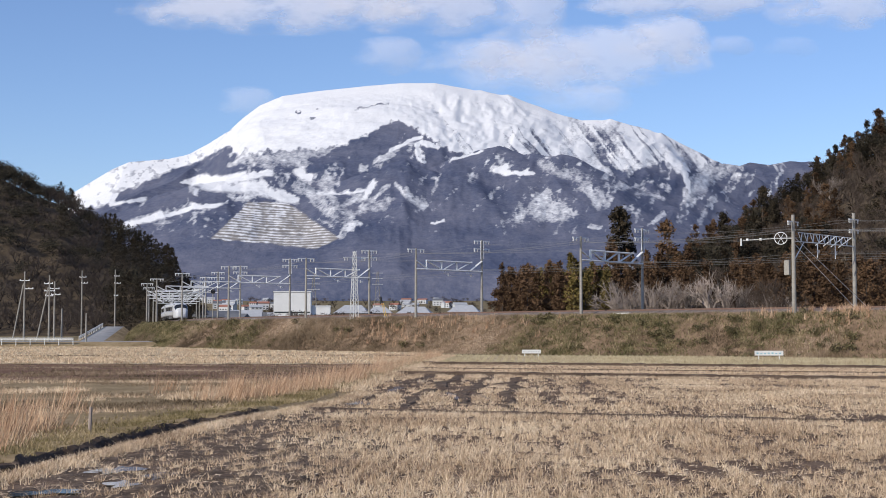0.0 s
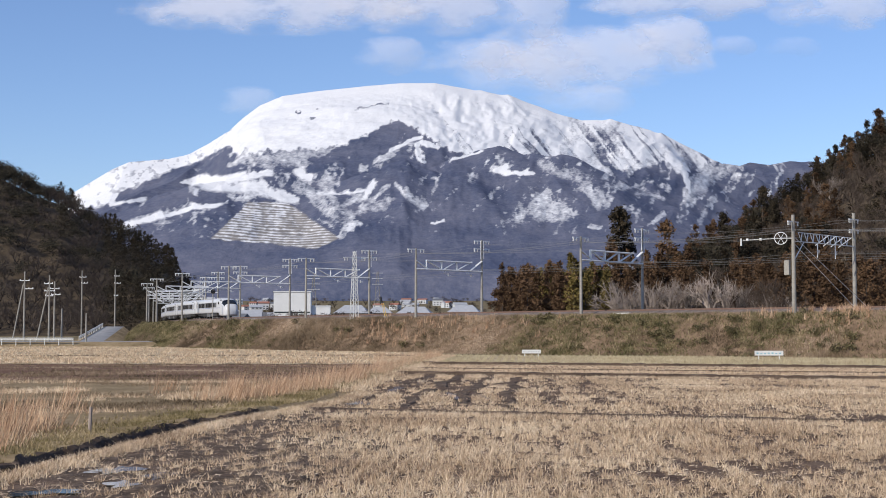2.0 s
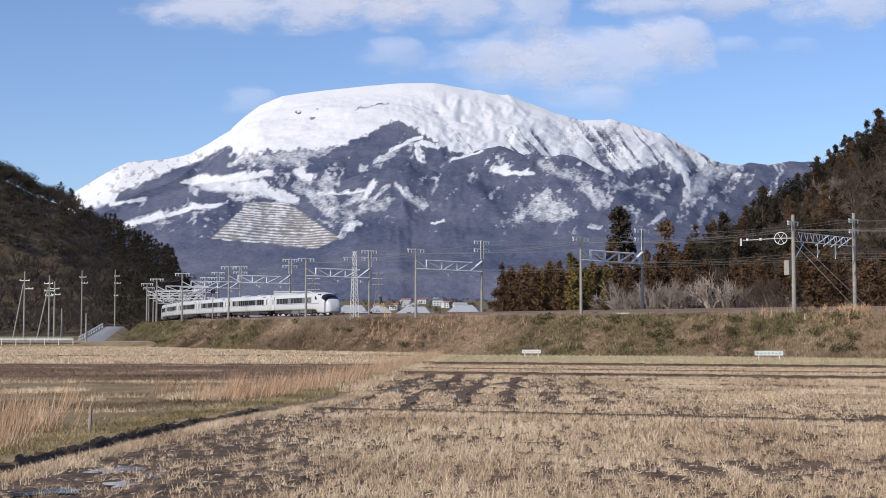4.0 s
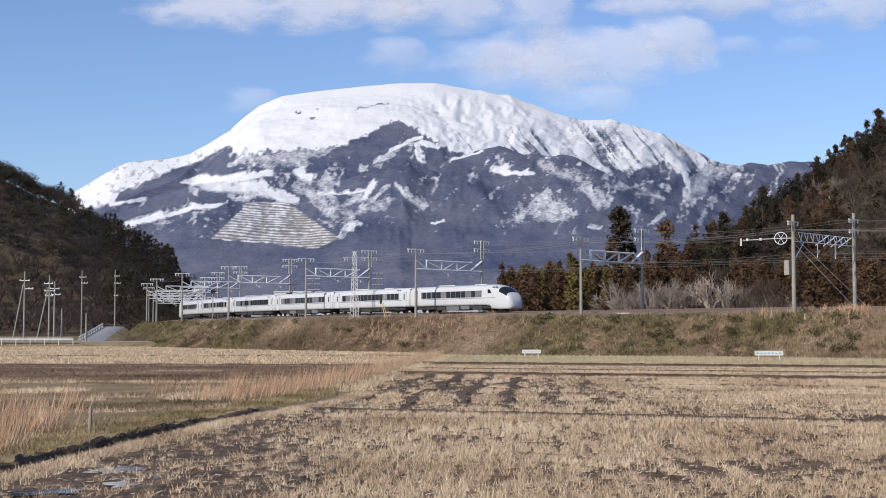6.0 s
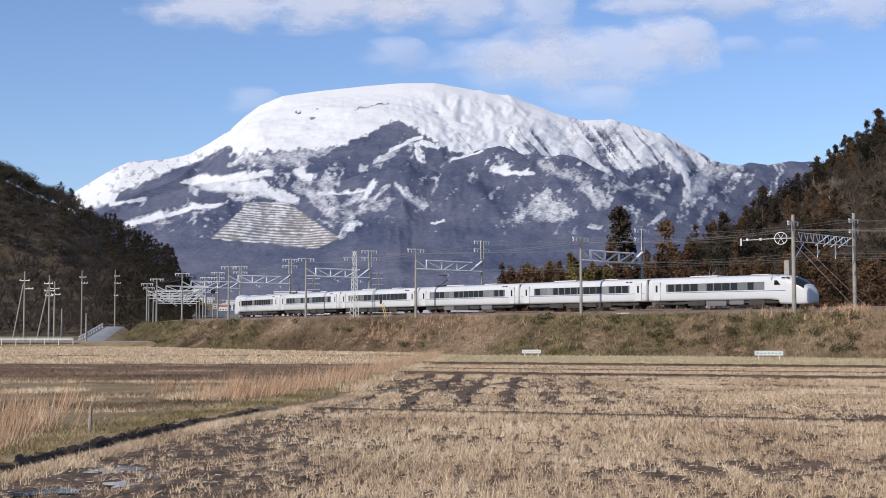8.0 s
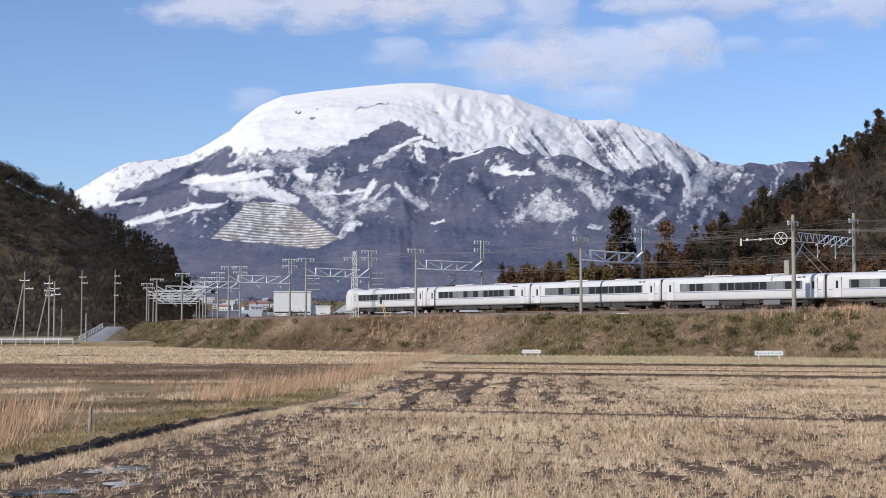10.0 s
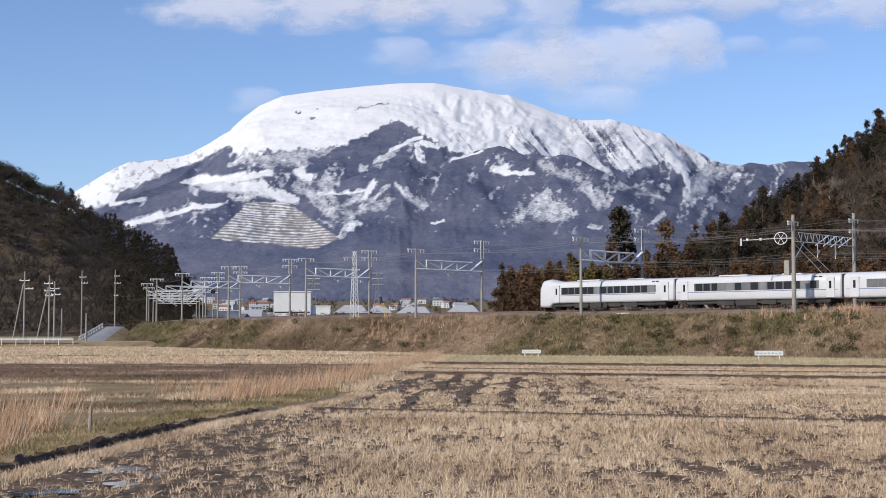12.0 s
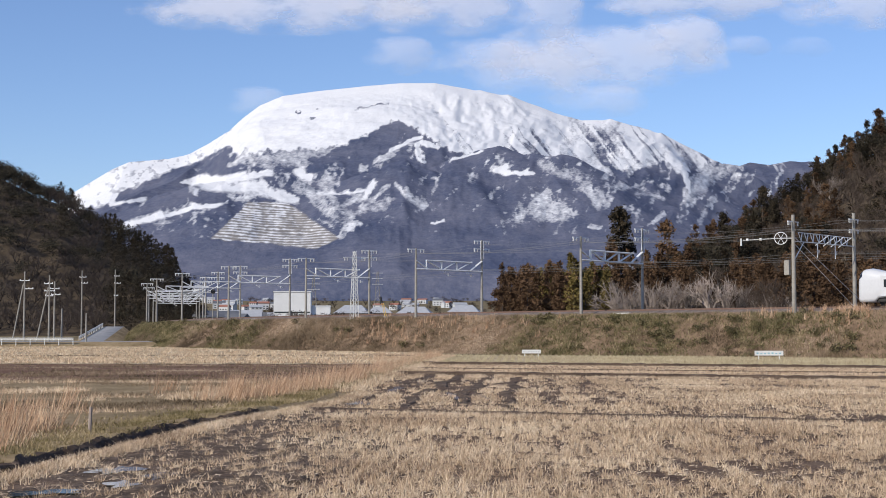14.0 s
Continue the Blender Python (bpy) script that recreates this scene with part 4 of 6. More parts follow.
def woods():
    rs = np.random.RandomState(12)
    proto = {"slim": [], "rust": [], "olive": [], "dark": [], "leaf": [], "bare": [], "brown": []}
    for i in range(3):
        proto["rust"].append(tree("cedar_tree", cedar_crown(rs, 10, 2.2, 2300), M["cedar_rust"], 10, 2, "rusty brown winter cedar with a pointed crown"))
        proto["dark"].append(tree("cedar_tree", cedar_crown(rs, 11, 2.5, 2600), M["cedar"], 11, 2.4, "dark green cedar with drooping sprays"))
        proto["leaf"].append(tree("evergreen_tree", broad_crown(rs, 8, 3.2), M["broadleaf"], 8, 3, "dark evergreen broadleaf tree on the hillside"))
        proto["brown"].append(tree("bare_tree", bare_crown(rs, 8.0, 3.4), M["twig_brown"], 8.0, 3, "leafless brown tree on the hillside", 0.12, 0.5))
        proto["bare"].append(tree("bare_tree", bare_crown(rs, 8.5, 3.6, 1.5), M["twig"], 8.5, 3, "leafless grey tree with fine spreading twigs", 0.13, 0.5))
    for i in range(3):
        proto["slim"].append(tree("cedar_tree", cedar_crown(rs, 10.5, 1.45, 1500), M["cedar_rust"], 10.5, 1.5, "slender rusty cedar at the wood's edge"))
    for i in range(2):
        proto["olive"].append(tree("cedar_tree", cedar_crown(rs, 9.5, 1.6), M["cedar_olive"], 9.5, 1.6, "narrow olive green cedar at the wood's edge"))
    used = set()

    def put(kind, x, y, z, size):
        k = rs.randint(len(proto[kind]))
        ob = proto[kind][k]
        m = Matrix.Translation((x, y, z)) @ Matrix.Rotation(rs.rand() * 6.28, 4, "Z")
        if (kind, k) in used:
            ob = copy_thing(ob, m)
        else:
            used.add((kind, k))
            ob.matrix_basis = m
        ob.scale = (size * rs.uniform(0.85, 1.15), size * rs.uniform(0.85, 1.15), size * rs.uniform(0.9, 1.12))
        ob["group"] = "trees on the hillside"

    # the wood on the hillside, thinned to an even spacing
    pts = []
    for _ in range(16000):
        x, y = rs.uniform(4, 150), rs.uniform(140, 372)
        if x > 0.325 * y + 6:
            continue
        if all((x - a) ** 2 + (y - b) ** 2 > (3.7 if b < 240 else 4.4) ** 2 for a, b in pts):
            pts.append((x, y))
    P = np.array(pts)
    d = behind(P[:, 0], P[:, 1])
    hz = hill_right(P[:, 0], P[:, 1])
    kindn = fbm(P[:, 0], P[:, 1], 30, 3, 81)
    for (x, y), dd, z, kn in zip(pts, d, hz, kindn):
        if dd < 17:
            continue
        px = x / y
        if px < 0.115:
            if dd > 60 or px < 0.04:
                continue
            kind = "olive" if px > 0.085 and rs.rand() < 0.75 else ("slim" if rs.rand() < 0.75 else "rust")
            size = 1.12
        elif dd < 30 and 0.115 < px < 0.235:
            kind, size = ("bare" if rs.rand() < 0.75 else "brown", rs.uniform(0.95, 1.35) - 2.2 * max(0, px - 0.19))
        elif dd < 70 and rs.rand() < 0.62:
            kind, size = "rust", rs.uniform(0.8, 1.12)
        else:
            r = kn + 0.4 * rs.normal()
            kind = "brown" if r < 0.05 else "rust" if r < 0.32 else "leaf" if r < 0.8 else "dark"
            size = rs.uniform(0.72, 1.02) * (0.85 if kind == "dark" else 1.0)
        put(kind, x, y, float(z), size)
    for k in range(60):
        x = 9.5 + 0.45 * k + rs.normal(0, 0.5)
        y = 236 - 0.75 * x + rs.uniform(-3, 16)
        put("olive" if 15 < x < 26 and rs.rand() < 0.75 else "slim" if rs.rand() < 0.8 else "rust", x, y, float(hill_right(np.array([x]), np.array([y]))[0]), rs.uniform(0.85, 1.15) * (1.05 + 0.2 * min(1, k / 14)))
    # single trees that stand above the wood: kind, x, y, height of the tip
    for kind, x, y, tip in (("dark", 29.0, 236, 21.0), ("dark", 31.0, 238, 18.6), ("rust", 27.2, 233, 16.5), ("rust", 38.2, 246, 20.2), ("dark", 60.5, 310, 28.2), ("dark", 68.4, 307, 33.8), ("bare", 83.0, 306, 38.8), ("bare", 32.5, 196, 12.0), ("bare", 36.5, 188, 12.6), ("bare", 41.5, 182, 9.4), ("bare", 29, 205, 11.5)):
        z = float(hill_right(np.array([x]), np.array([y]))[0])
        put(kind, x, y, z, (tip - z) / {"dark": 11, "rust": 10, "bare": 9.5}[kind])
    for lst in proto.values():
        for ob in lst:
            if ob.location.length == 0:
                for c in list(ob.children):
                    bpy.data.objects.remove(c)
                bpy.data.objects.remove(ob)

    # bushes on the embankment
    M["bush"] = island_material("olive_bush_leaves", [(0.060, 0.055, 0.026), (0.12, 0.103, 0.05), (0.22, 0.175, 0.095)], scale=0.5, coarse=0.3)
    bush = [broad_crown(rs, 1.5, 1.1, 240) for _ in range(3)]
    bush = [np.concatenate([b[:, :1], b[:, :1] + (b[:, 1:2] - b[:, :1]) * 0.45, b[:, :1] + (b[:, 2:] - b[:, :1]) * 0.45], 1) for b in bush]
    lot = []
    for k in range(190):
        s = rs.choice([rs.uniform(84, 200), rs.uniform(-20, 26), rs.uniform(30, 80)], p=[0.5, 0.4, 0.1])
        o = rs.uniform(5.6, 10.8)
        p, _ = track(s, o, float(bank_z(o)) - 0.45)
        lot.append(bush[rs.randint(3)] * rs.uniform(0.4, 0.9) + np.array(p))
    stuff("bushes", np.concatenate(lot), M["bush"], "low olive bushes on the embankment slope", "bush")

    # undergrowth on the hillside
    shrubs = [bare_crown(rs, 4.0, 2.6, 1.2)[::2] for _ in range(3)]
    evers = [broad_crown(rs, 4.0, 2.2, 260) for _ in range(3)]
    low, leafy = [], []
    ux, uy = rs.uniform(6, 150, 1500), rs.uniform(120, 360, 1500)
    for x, y, dd, z in zip(ux, uy, behind(ux, uy), hill_right(ux, uy)):
        if x > 0.325 * y + 6 or x / y < 0.03 or dd < 14:
            continue
        q = np.array((x, y, z - 0.3))
        if rs.rand() < 0.5 and len(low) < 330:
            low.append(shrubs[rs.randint(3)] * rs.uniform(0.7, 1.3) + q)
        elif len(leafy) < 330:
            leafy.append(evers[rs.randint(3)] * rs.uniform(0.7, 1.4) + q)
    stuff("undergrowth", np.concatenate(low), M["twig_brown"], "leafless brown undergrowth on the hillside", "undergrowth")
    stuff("undergrowth", np.concatenate(leafy), M["cedar"], "dark evergreen undergrowth on the hillside", "undergrowth")

    # the far hill: woods too many to count
    kinds = {"far_cedar_wood": ([cedar_crown(rs, 10, 2.8, 520) for _ in range(3)], M["cedar"], "dense dark cedar wood on the far hill"),
             "far_bare_wood": ([bare_crown(rs, 8.5, 4.2, 2.0)[::2] for _ in range(3)], M["twig_dark"], "leafless brown woodland on the far hill"),
             "far_evergreen_wood": ([broad_crown(rs, 8, 4.0, 640) for _ in range(3)], M["broadleaf"], "dark evergreen woodland on the far hill")}
    made = {k: [] for k in kinds}
    pts = []
    for _ in range(12000):
        x, y = rs.uniform(-240, -74), rs.uniform(446, 625)
        if x / y > -0.165 or x / y < -0.345:
            continue
        if all((x - a) ** 2 + (y - b) ** 2 > 4.5 ** 2 for a, b in pts):
            pts.append((x, y))
    P = np.array(pts)
    hz = hill_left(P[:, 0], P[:, 1])
    kn = fbm(P[:, 0], P[:, 1], 40, 3, 82)
    for (x, y), z, q in zip(pts, hz, kn):
        r = x / y
        if r > -0.235:
            nm = "far_cedar_wood" if rs.rand() < 0.8 else "far_evergreen_wood"
        else:
            v = q + 0.35 * rs.normal() + (0.10 if z > 35 else -0.2)
            nm = "far_bare_wood" if v < 0.1 else "far_evergreen_wood" if v < 0.75 else "far_cedar_wood"
        base = kinds[nm][0][rs.randint(3)]
        a = rs.rand() * 6.28
        rot = np.array([[math.cos(a), -math.sin(a), 0], [math.sin(a), math.cos(a), 0], [0, 0, 1]])
        made[nm].append(base @ rot.T * rs.uniform(0.8, 1.15) + (x, y, z - 0.5))
    for nm, lst in made.items():
        if lst:
            tagged(new(nm, raw_mesh(nm, np.concatenate(lst), kinds[nm][1])), kinds[nm][2], "woods", kind="stuff")


woods()


# ---- overhead line ----
def hung_insulator(bm, x, y, z, n=3, r=0.11):
    for k in range(n):
        rod(bm, (x, y, z - 0.13 * k), (x, y, z - 0.13 * k - 0.09), r, r * 0.7, 8)


def portal(s, w=11.0, near_top=13.6, far_top=15.1, beam=10.9, near_arms=1, far_arms=2):
    """Two concrete poles astride the line, a trussed beam between them and arms with insulators."""
    p, a = track(s, 4.9, 4.3)
    e = tagged(new("catenary_portal"), "concrete poles with a galvanised truss beam over the line", "catenary portal", "overhead line portals")
    e.matrix_basis = Matrix.Translation(p) @ Matrix.Rotation(a - math.pi / 2, 4, "Z")
    b = p.z
    bm = bmesh.new()
    rod(bm, (0, 0, -0.6), (0, 0, near_top - b), 0.20, 0.13, 10)
    part("pole", bm, M["concrete"], e, shade=False)
    bm = bmesh.new()
    rod(bm, (0, w, -0.4), (0, w, far_top - b), 0.20, 0.13, 10)
    part("pole", bm, M["concrete"], e)
    zb, zt = beam - b, beam + 1.15 - b
    y0, y1 = 0.14 * w, 0.80 * w
    bm = bmesh.new()
    node = [0.15, 0.38, 0.61, 0.84]
    for dx in (-0.09, 0.09):
        rod(bm, (dx, 0, zb), (dx, w, zb - 0.12), 0.10)
        rod(bm, (dx, node[0] * w, zt), (dx, node[3] * w, zt - 0.085), 0.10)
        rod(bm, (dx, 0, zt - 0.1), (dx, node[0] * w + 0.4, zb), 0.08)
        rod(bm, (dx, w, zt + 0.15), (dx, node[3] * w - 0.3, zb - 0.08), 0.085)
        for y in node[:3]:
            rod(bm, (dx, y * w, zb), (dx, y * w, zt), 0.07)
        rod(bm, (dx, node[0] * w, zt), (dx, node[1] * w, zb), 0.07)
        rod(bm, (dx, node[1] * w + 0.3, zb), (dx, node[2] * w, zt), 0.07)
        rod(bm, (dx, node[2] * w + 0.1, zb), (dx, node[3] * w, zt), 0.07)
    for k in range(9):
        y = w * (0.05 + 0.112 * k)
        rod(bm, (-0.09, y, zb), (0.09, y, zb), 0.025)
    part("truss_beam", bm, M["galv"], e, "pale galvanised truss beam")
    for y, top, arms in ((0, near_top, near_arms), (w, far_top, far_arms)):
        for k in range(arms):
            z = top - b - 0.22 - 1.05 * k
            bm = bmesh.new()
            box(bm, 0, y, z, 0.12, 2.7, 0.14)
            arm = part("cross_arm", bm, M["galv"], e)
            for dy in (-1.25, -0.75, 0.75, 1.25):
                bm = bmesh.new()
                hung_insulator(bm, 0, y + dy, z)
                part("insulator", bm, M["porcelain"], arm)
    if far_arms > 1:
        bm = bmesh.new()
        box(bm, 0.12, w + 0.26, far_top - b - 2.6, 0.06, 0.06, 2.5)
        box(bm, 0.12, w - 0.26, far_top - b - 2.6, 0.06, 0.06, 2.5)
        part("arm_brace", bm, M["galv"], e)
    for y in (4.9, 8.8):
        bm = bmesh.new()
        rod(bm, (0, y, zb), (0, y, zb - 0.55), 0.04)
        rod(bm, (0, y - 0.7, zb), (0, y, zb - 0.55), 0.03)
        rod(bm, (0, y, zb - 0.5), (0.1, y + 0.8, zb - 0.75), 0.03)
        d = part("drop_arm", bm, M["galv"], e)
        bm = bmesh.new()
        hung_insulator(bm, 0.05, y + 0.45, zb - 0.5, 3)
        part("insulator", bm, M["porcelain"], d)
    return e


PORTALS = [(16.75, 11.1), (46.75, 11.2), (75.5, 10.8), (105.75, 10.9), (135.0, 11.0), (164.0, 12.5), (193.0, 13.0), (222.0, 13.0), (251.0, 12.0), (280.0, 11.0)]
for s, w in PORTALS:
    portal(s, w)


def anchor_portal():
    """The stouter pair of poles with tension wheel, cabinet and a row of V brackets."""
    p, a = track(-11.0, 4.9, 4.3)
    w, b = 13.3, 4.3
    e = tagged(new("anchor_portal"), "stout concrete anchor poles with tension wheel and V brackets", "catenary portal", "overhead line portals")
    e.matrix_basis = Matrix.Translation(p) @ Matrix.Rotation(a - math.pi / 2, 4, "Z")
    for y, top in ((0, 14.5), (w, 15.5)):
        bm = bmesh.new()
        rod(bm, (0, y, -0.6), (0, y, top - b), 0.24, 0.17, 12)
        part("pole", bm, M["concrete"], e)
        for k in range(1 if y == 0 else 2):
            bm = bmesh.new()
            z = top - b - 0.75 - 1.15 * k
            box(bm, 0, y, z, 0.09, 2.2, 0.09)
            arm = part("cross_arm", bm, M["galv"], e)
            for dy in (-1.0, -0.65, 0.95):
                bm = bmesh.new()
                hung_insulator(bm, 0, y + dy, z, 3, 0.1)
                part("insulator", bm, M["porcelain"], arm)
    bm = bmesh.new()
    z = 12.0 - b
    rod(bm, (0, 0, z - 0.2), (0, w, z - 0.15), 0.05)
    rod(bm, (0, 1.0, z + 0.75), (0, w * 0.95, z + 0.72), 0.035)
    for k in range(9):
        y = 1.4 + 1.25 * k
        rod(bm, (0, y - 0.35, z + 0.75), (0.1, y + 0.05, z - 0.15), 0.04)
        rod(bm, (0, y + 0.45, z + 0.75), (0.1, y + 0.05, z - 0.15), 0.04)
    for k in range(4):
        y = 6.2 + 1.7 * k
        rod(bm, (-0.3, y - 1.0, z - 0.4), (0.4, y + 0.6, z + 0.7), 0.05)
    rod(bm, (0, 0.3, z - 2.0), (0, 2.2, z - 0.2), 0.06)
    part("truss_beam", bm, M["galv"], e, "galvanised beam with slanting brackets")
    for y in (4.9, 8.8):
        bm = bmesh.new()
        rod(bm, (0.1, y, z - 0.2), (0.1, y, z - 1.7), 0.05)
        d = part("drop_arm", bm, M["galv"], e)
        bm = bmesh.new()
        hung_insulator(bm, 0.1, y + 0.25, z - 0.9, 3, 0.1)
        part("insulator", bm, M["porcelain"], d)
    # tension wheel beside the pole
    bm = bmesh.new()
    for k in range(20):
        t0, t1 = 2 * math.pi * k / 20, 2 * math.pi * (k + 1) / 20
        rod(bm, (-1.0 + 0.55 * math.cos(t0), -0.75 + 0.3 * math.cos(t0), z + 0.1 + 0.62 * math.sin(t0)), (-1.0 + 0.55 * math.cos(t1), -0.75 + 0.3 * math.cos(t1), z + 0.1 + 0.62 * math.sin(t1)), 0.04, n=5)
    for k in range(3):
        t = math.pi * k / 3
        c, sn = math.cos(t), math.sin(t)
        rod(bm, (-1.0 - 0.55 * c, -0.75 - 0.3 * c, z + 0.1 - 0.62 * sn), (-1.0 + 0.55 * c, -0.75 + 0.3 * c, z + 0.1 + 0.62 * sn), 0.025, n=4)
    rod(bm, (-0.9, -0.7, z + 0.1), (0, 0, z + 0.1), 0.05)
    part("tension_wheel", bm, M["galv"], e, "spoked tension wheel")
    bm = bmesh.new()
    for k in range(2):
        rod(bm, (-3.2 - 1.3 * k, -1.2 - 0.4 * k, z + 0.05), (-3.0 - 1.3 * k, -1.15 - 0.4 * k, z + 0.05), 0.13, 0.13, 8)
    rod(bm, (-1.4, -0.9, z + 0.1), (-4.8, -1.75, z), 0.025)
    box(bm, -5.0, -1.8, z - 0.55, 0.12, 0.12, 0.75)
    part("insulator", bm, M["porcelain"], e)
    bm = bmesh.new()
    box(bm, -0.55, -0.3, 8.35 - b, 0.55, 0.4, 1.5)
    bmesh.ops.bevel(bm, geom=bm.edges[:], offset=0.03, segments=1)
    part("switch_cabinet", bm, M["concrete"], e, "grey metal cabinet on the pole")
    bm = bmesh.new()
    rod(bm, (0, 0.3, z + 0.2), (2.0, w - 0.5, 0.6), 0.03, n=4)
    rod(bm, (0, 0.3, z - 0.5), (2.0, w - 2.8, 0.2), 0.03, n=4)
    part("stay_wire", bm, M["galv"], e)


anchor_portal()


def lattice_mast():
    p, a = track(61.5, 4.9, 4.3)
    e = tagged(new("lattice_mast"), "white painted steel lattice mast on a concrete base", "mast")
    e.matrix_basis = Matrix.Translation(p) @ Matrix.Rotation(a - math.pi / 2, 4, "Z")
    h = 9.6
    bm = bmesh.new()
    hw = lambda z: 0.46 - 0.31 * z / h
    c = ((-1, -1), (1, -1), (1, 1), (-1, 1))
    for i, j in c:
        rod(bm, (i * hw(0), j * hw(0), 0.2), (i * hw(h), j * hw(h), h), 0.04, n=4)
    n = 13
    for k in range(n):
        z0, z1 = 0.2 + (h - 0.2) * k / n, 0.2 + (h - 0.2) * (k + 1) / n
        for q in range(4):
            (i, j), (u, v) = c[q], c[(q + 1) % 4]
            rod(bm, (i * hw(z0), j * hw(z0), z0), (u * hw(z1), v * hw(z1), z1), 0.02, n=4)
            rod(bm, (u * hw(z0), v * hw(z0), z0), (i * hw(z1), j * hw(z1), z1), 0.02, n=4)
    part("lattice", bm, M["steel_white"], e)
    bm = bmesh.new()
    box(bm, 0, 0, -0.4, 1.5, 1.5, 0.65)
    bmesh.ops.bevel(bm, geom=bm.edges[:], offset=0.05, segments=1)
    part("base", bm, M["concrete"], e)
    bm = bmesh.new()
    box(bm, 0, 0, h - 1.0, 0.1, 3.6, 0.12)
    arm = part("cross_arm", bm, M["galv"], e)
    for dy in (-1.6, -1.2, 1.2, 1.6):
        bm = bmesh.new()
        hung_insulator(bm, 0, dy, h - 1.0)
        part("insulator", bm, M["porcelain"], arm)


lattice_mast()


def wire(name, pts, r, label, sag=0.0, group="overhead wires"):
    cu = bpy.data.curves.new(name, "CURVE")
    cu.dimensions, cu.bevel_depth, cu.bevel_resolution = "3D", r, 1
    fine = []
    for p, q in zip(pts[:-1], pts[1:]):
        for k in range(8):
            t = k / 8
            v = p.lerp(q, t)
            v.z -= sag * 4 * t * (1 - t)
            fine.append(v)
    fine.append(pts[-1])
    sp = cu.splines.new("POLY")
    sp.points.add(len(fine) - 1)
    for sp_pt, v in zip(sp.points, fine):
        sp_pt.co = (*v, 1)
    cu.materials.append(M["wire"])
    tagged(new(name, cu), label, "wire", group)


def wires():
    ss = [-40.0, -11.0] + [s for s, _ in PORTALS]
    for off in (0.0, -3.9):
        wire("contact_wire", [track(s, off, RAIL_Z + 5.05)[0] for s in ss], 0.009, "thin dark contact wire over the track")
        wire("messenger_wire", [track(s, off, RAIL_Z + 5.75)[0] for s in ss], 0.010, "sagging messenger wire over the track", 0.35)
    for d in (-1.25, -0.75, 0.75, 1.25):
        wire("feeder_wire", [track(s, 4.9 - d, 12.95)[0] for s in ss], 0.009, "grey feeder wire along the pole tops", 0.45)
    for d, z in ((-1.25, 14.5), (1.25, 14.5), (-0.75, 13.45), (1.25, 13.45)):
        wire("feeder_wire", [track(s, 4.9 - 11.3 - d, z)[0] for s in ss], 0.009, "grey feeder wire along the pole tops", 0.45)


wires()


def line_side():
    """Signal, leaning marker, cable cover beside the line."""
    dark = material("dark_painted_metal", [(0.012, 0.012, 0.014), (0.03, 0.03, 0.032)], 2, 0.5, 0.05)
    p, a = track(119, 3.4, 4.5)
    e = tagged(new("railway_signal"), "railway signal with a round black backboard", "signal")
    e.matrix_basis = Matrix.Translation(p) @ Matrix.Rotation(a - math.pi / 2, 4, "Z")
    bm = bmesh.new()
    rod(bm, (0, 0, -0.5), (0, 0, 5.6), 0.09, 0.08, 8)
    part("post", bm, M["concrete"], e)
    bm = bmesh.new()
    rod(bm, (-0.06, 0, 5.2), (0.06, 0, 5.2), 0.42, 0.42, 18)
    part("backboard", bm, dark, e)
    bm = bmesh.new()
    rod(bm, (0.07, 0, 5.2), (0.3, 0, 5.2), 0.14, 0.14, 10)
    part("hood", bm, dark, e)
    p, a = track(54.5, 4.6, 4.5)
    e = tagged(new("trackside_marker"), "leaning yellow trackside marker on a white foot", "marker")
    e.matrix_basis = Matrix.Translation(p) @ Matrix.Rotation(a - math.pi / 2, 4, "Z")
    yel = material("yellow_paint", [(0.50, 0.33, 0.08), (0.62, 0.42, 0.12)], 2, 0.6, 0.05)
    for dy in (-0.14, 0.14):
        bm = bmesh.new()
        rod(bm, (0.5, dy, 0.05), (-0.35, dy, 2.0), 0.05, 0.05, 6)
        part("leg", bm, yel, e)
    bm = bmesh.new()
    box(bm, 0.5, 0, -0.2, 0.5, 0.5, 0.35)
    part("foot", bm, M["steel_white"], e)
    bm = bmesh.new()
    box(bm, -0.5, 0, 1.95, 0.4, 0.12, 1.0, Matrix.Rotation(-0.12, 4, "Y"))
    part("board", bm, dark, e)
    for s, ln in ((12.0, 2.3), (98, 1.8)):
        p, a = track(s, 3.3, 4.55)
        bm = bmesh.new()
        box(bm, 0, 0, -0.05, ln, 0.4, 0.22)
        bmesh.ops.bevel(bm, geom=bm.edges[:], offset=0.03, segments=1)
        me = bpy.data.meshes.new("cable_cover")
        bm.to_mesh(me)
        bm.free()
        me.materials.append(M["steel_white"])
        ob = tagged(new("cable_cover", me), "pale concrete cable cover beside the ballast", "cover")
        ob.matrix_basis = Matrix.Translation(p) @ Matrix.Rotation(a - math.pi / 2, 4, "Z")


line_side()


